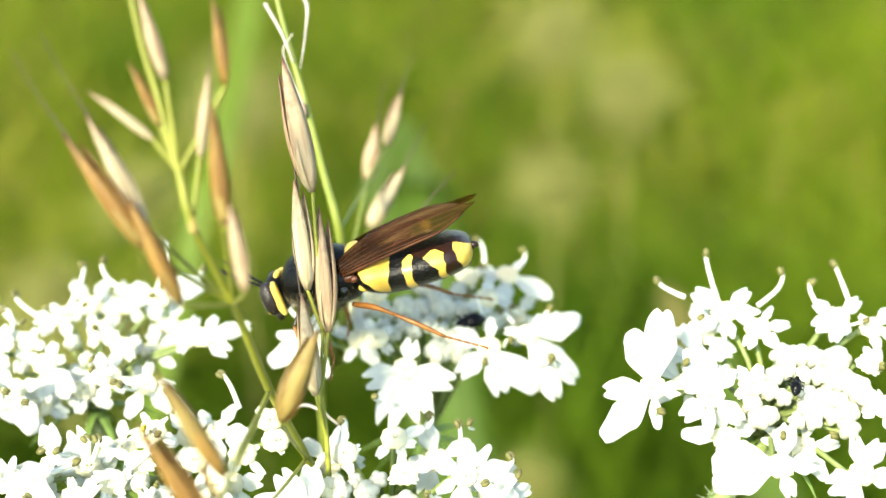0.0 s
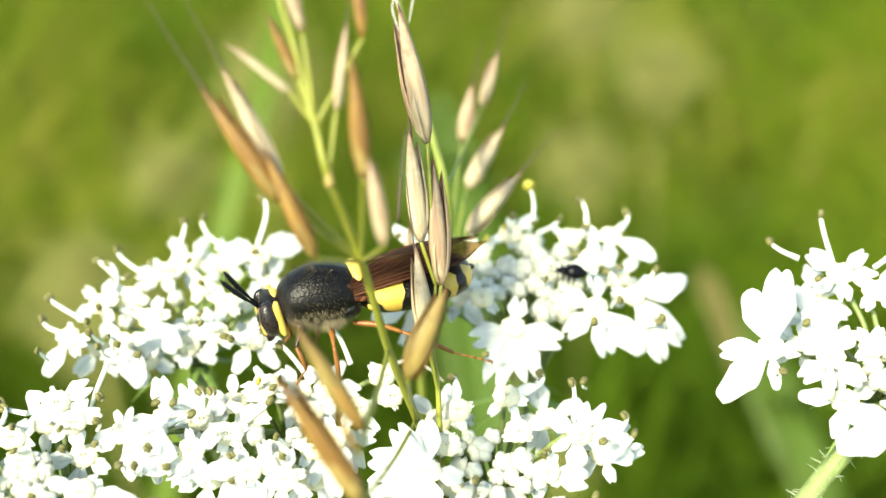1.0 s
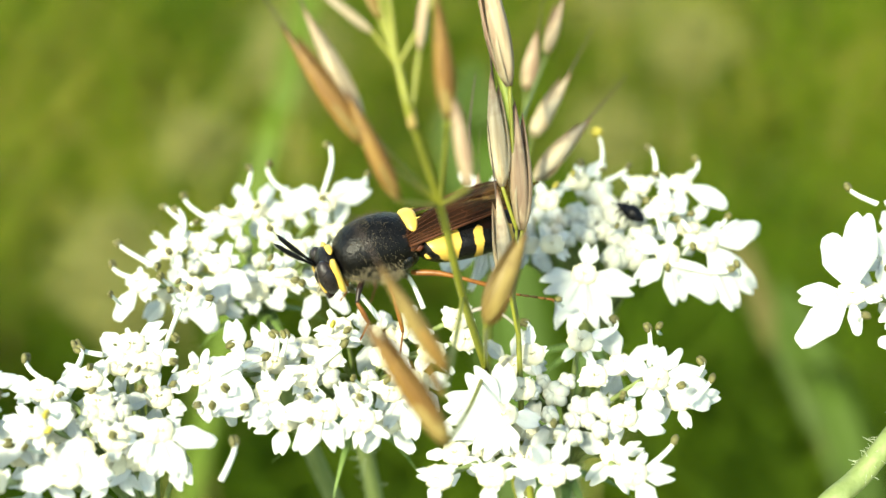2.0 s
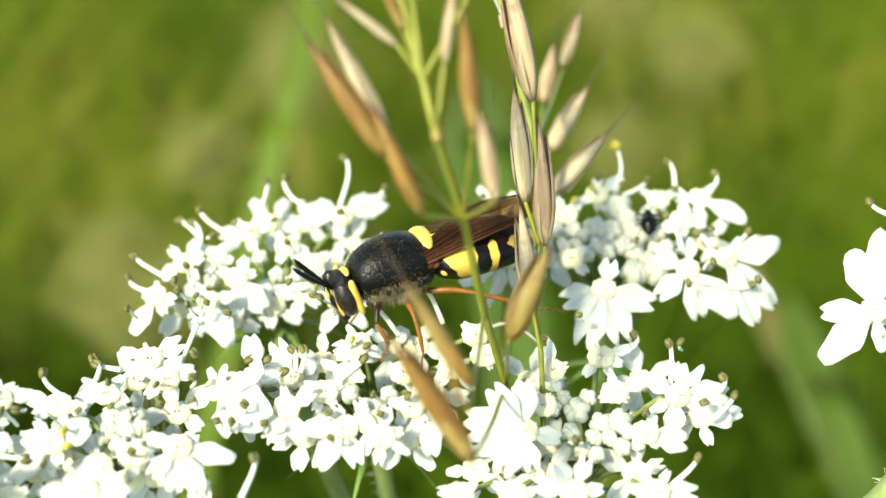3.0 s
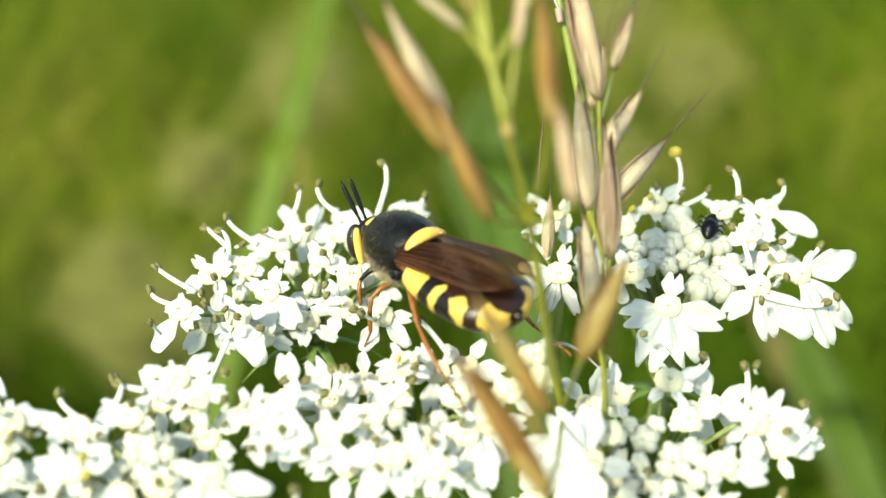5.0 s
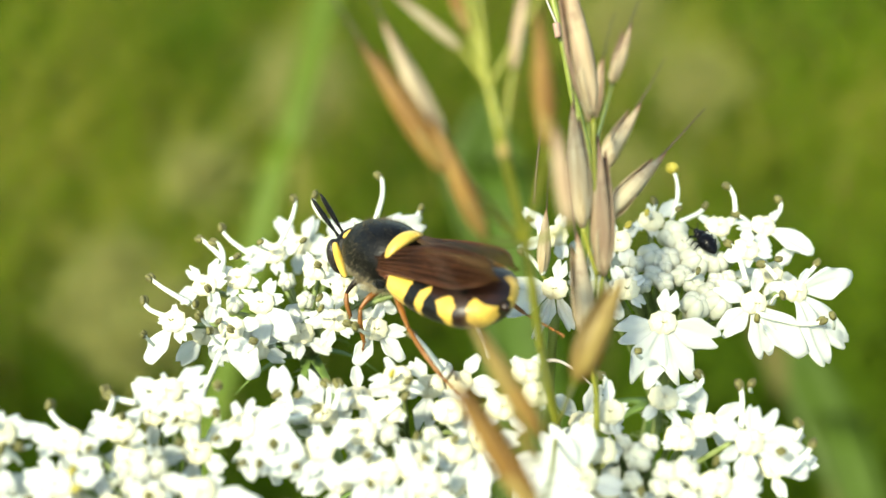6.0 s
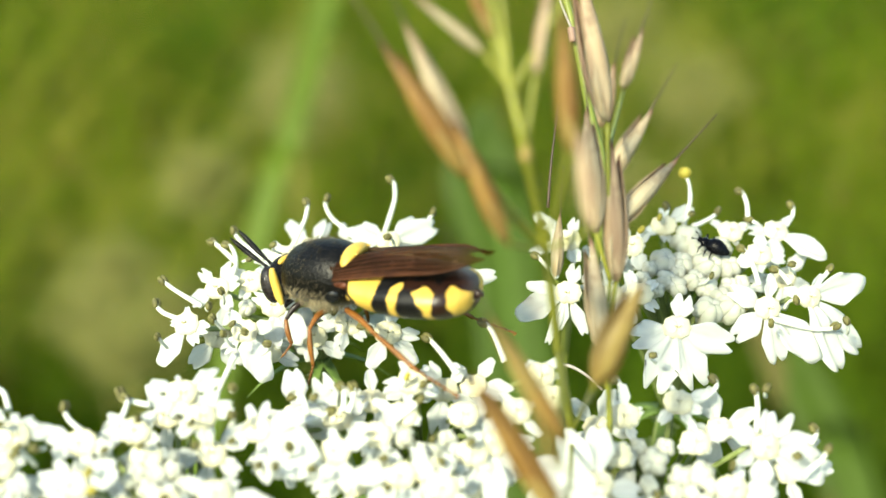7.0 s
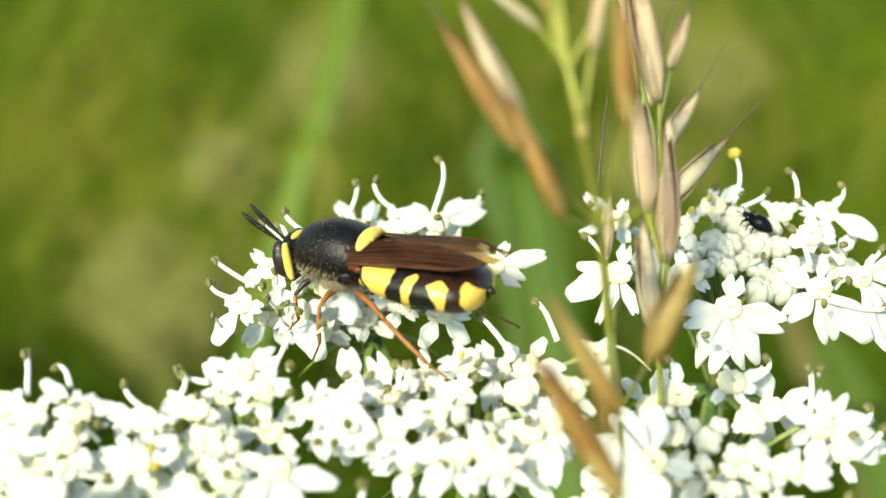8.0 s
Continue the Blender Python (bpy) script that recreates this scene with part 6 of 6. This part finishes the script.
# ---------------------------------------------------------------- what moves
FLY_ROWS = [
    (0.0, -4.8, -3.2, 6.8, 176.4, -11.0, -5.2),
    (0.2, -6.5, -3.4, 6.0, 166.6, -12.8, -2.9),
    (0.3, -8.8, -4.4, 4.7, 177.4, -30.4, -2.5),
    (0.5, -8.3, -4.3, 4.2, 176.2, -22.0, -2.4),
    (0.7, -9.3, -4.3, 4.2, 191.8, -10.5, -2.6),
    (0.8, -9.5, -4.5, 4.5, 199.7, 0.3, -3.2),
    (1.0, -11.2, -5.0, 3.8, 199.9, -0.4, -3.0),
    (1.2, -11.3, -5.4, 3.0, 197.8, -1.9, -2.5),
    (1.5, -11.7, -5.1, 3.4, 198.8, -7.3, -1.7),
    (1.8, -12.6, -5.1, 3.5, 203.0, -4.4, -1.8),
    (2.0, -12.2, -5.2, 3.5, 201.6, -5.8, -1.7),
    (2.2, -12.5, -5.2, 3.3, 204.3, -4.8, -2.3),
    (3.3, -12.6, -5.5, 3.4, 209.9, -4.2, -4.2),
    (3.5, -14.0, -5.4, 2.5, 197.7, -2.7, -4.7),
    (3.6, -13.5, -5.3, 1.4, 167.9, -12.3, -3.7),
    (3.7, -13.2, -5.3, 2.4, 155.7, -6.8, -3.3),
    (3.8, -13.4, -5.2, 2.7, 144.0, -8.6, 3.4),
    (3.9, -14.1, -5.3, 2.9, 138.0, -8.9, 6.8),
    (4.0, -15.7, -5.1, 3.2, 135.0, -14.7, 6.2),
    (4.2, -15.6, -4.9, 3.4, 133.5, -10.4, 7.7),
    (5.3, -14.9, -4.0, 3.2, 131.8, 0.6, 5.3),
    (5.5, -15.2, -4.0, 3.0, 139.8, -5.4, 11.6),
    (5.7, -16.7, -3.9, 2.8, 137.9, -0.9, 6.3),
    (6.0, -15.7, -3.6, 3.6, 136.2, -4.9, 11.5),
    (6.2, -16.6, -3.6, 3.9, 144.9, -4.4, 7.5),
    (6.5, -17.1, -3.7, 3.6, 152.2, -1.6, 10.5),
    (6.8, -18.0, -3.8, 3.8, 154.6, -6.4, 2.4),
    (7.0, -19.0, -4.0, 3.1, 156.0, -9.1, 0.1),
    (7.3, -20.7, -3.9, 2.9, 158.5, -7.0, -0.6),
    (7.5, -20.1, -4.0, 3.0, 153.5, -10.9, -0.5),
    (7.7, -19.6, -3.5, 3.9, 147.5, -1.1, -0.7),
    (8.0, -21.1, -4.0, 2.8, 157.2, -2.0, 0.6),
]
BEETLE_ROWS = [(0.0, 1.8, 0.4, 1.7), (0.5, 1.8, 1.5, 2.2), (1.0, 1.5, 1.1, 2.0), (1.5, 1.1, 1.4, 2.1), (2.0, 0.8, 1.6, 2.2), (3.5, 0.8, 2.2, 2.4), (4.0, 0.9, 2.3, 2.5), (5.5, 0.6, 2.6, 2.6), (6.0, 0.6, 2.7, 2.6), (6.5, 0.4, 2.6, 2.6), (7.0, 0.3, 2.6, 2.6), (7.5, 0.2, 2.7, 2.6), (8.0, 0.0, 3.0, 2.7)]


def fly_pose(x, y, z, yaw, pitch, roll):
    return Matrix.Translation(at((x, y, z))) @ pose(0, 0, 0, 0, 0, yaw) @ pose(0, 0, 0, 0, -pitch, 0) @ pose(0, 0, 0, -roll, 0, 0)


def sway(ob, rows):
    """Small shifts (millimetres) of a grass stem in the air."""
    home = ob.location.copy()
    walk(ob, [(t, Matrix.Translation(home + mv((x, y, z)))) for t, x, y, z in rows])


def motions():
    walk(fly, [(t, fly_pose(*p)) for t, *p in FLY_ROWS])
    for wing, s in WINGS:
        walk(wing, [(t, wing_pose(s, a)) for t, a in ((0.0, 11), (0.2, 10), (0.5, 8), (0.8, 5), (1.2, 2.5), (3.5, 2), (8.0, 2))])
    for abdomen in ABDOMENS:
        walk(abdomen, [(t, pose(0, 0, 0, 0, a, 0)) for t, a in ((0.0, 5), (0.8, 4), (1.5, -2), (3.5, -3), (8.0, -3))])
    for antenna, s in ANTENNAE:
        walk(antenna, [(t, antenna_pose(s, a)) for t, a in ((0.0, -16), (0.5, -24), (1.0, -28), (1.5, -20), (2.2, -28), (3.5, -24), (3.8, -38), (5.5, -42), (6.2, -40), (7.0, -22), (7.5, -18), (8.0, -15))])
    turn = [200, 190, 180, 170, 140, 80, 80, 70, 120, 170, 150, 140, 140]
    walk(crawler, [(t, Matrix.Translation(at((x, y, z))) @ pose(0, 0, 0, 18, 0, 0) @ pose(0, 0, 0, 0, -8, a)) for (t, x, y, z), a in zip(BEETLE_ROWS, turn)])
    sway(near_grass, [(0.0, 0.42, 0, 0.6), (1.0, 0.25, 0, 0.25), (1.5, 0.06, 0, -0.1), (3.5, 0, 0, 0), (5.5, -0.12, 0, 0), (6.5, 0.0, 0, -0.15), (8.0, -0.3, 0, -0.1)])
    sway(middle_grass, [(0.0, 0, 0, 0), (1.0, -0.15, 0, 0.15), (1.5, 0.0, 0, 0.05), (3.5, 0.25, 0, 0.0), (8.0, -0.15, 0, -0.25)])


motions()
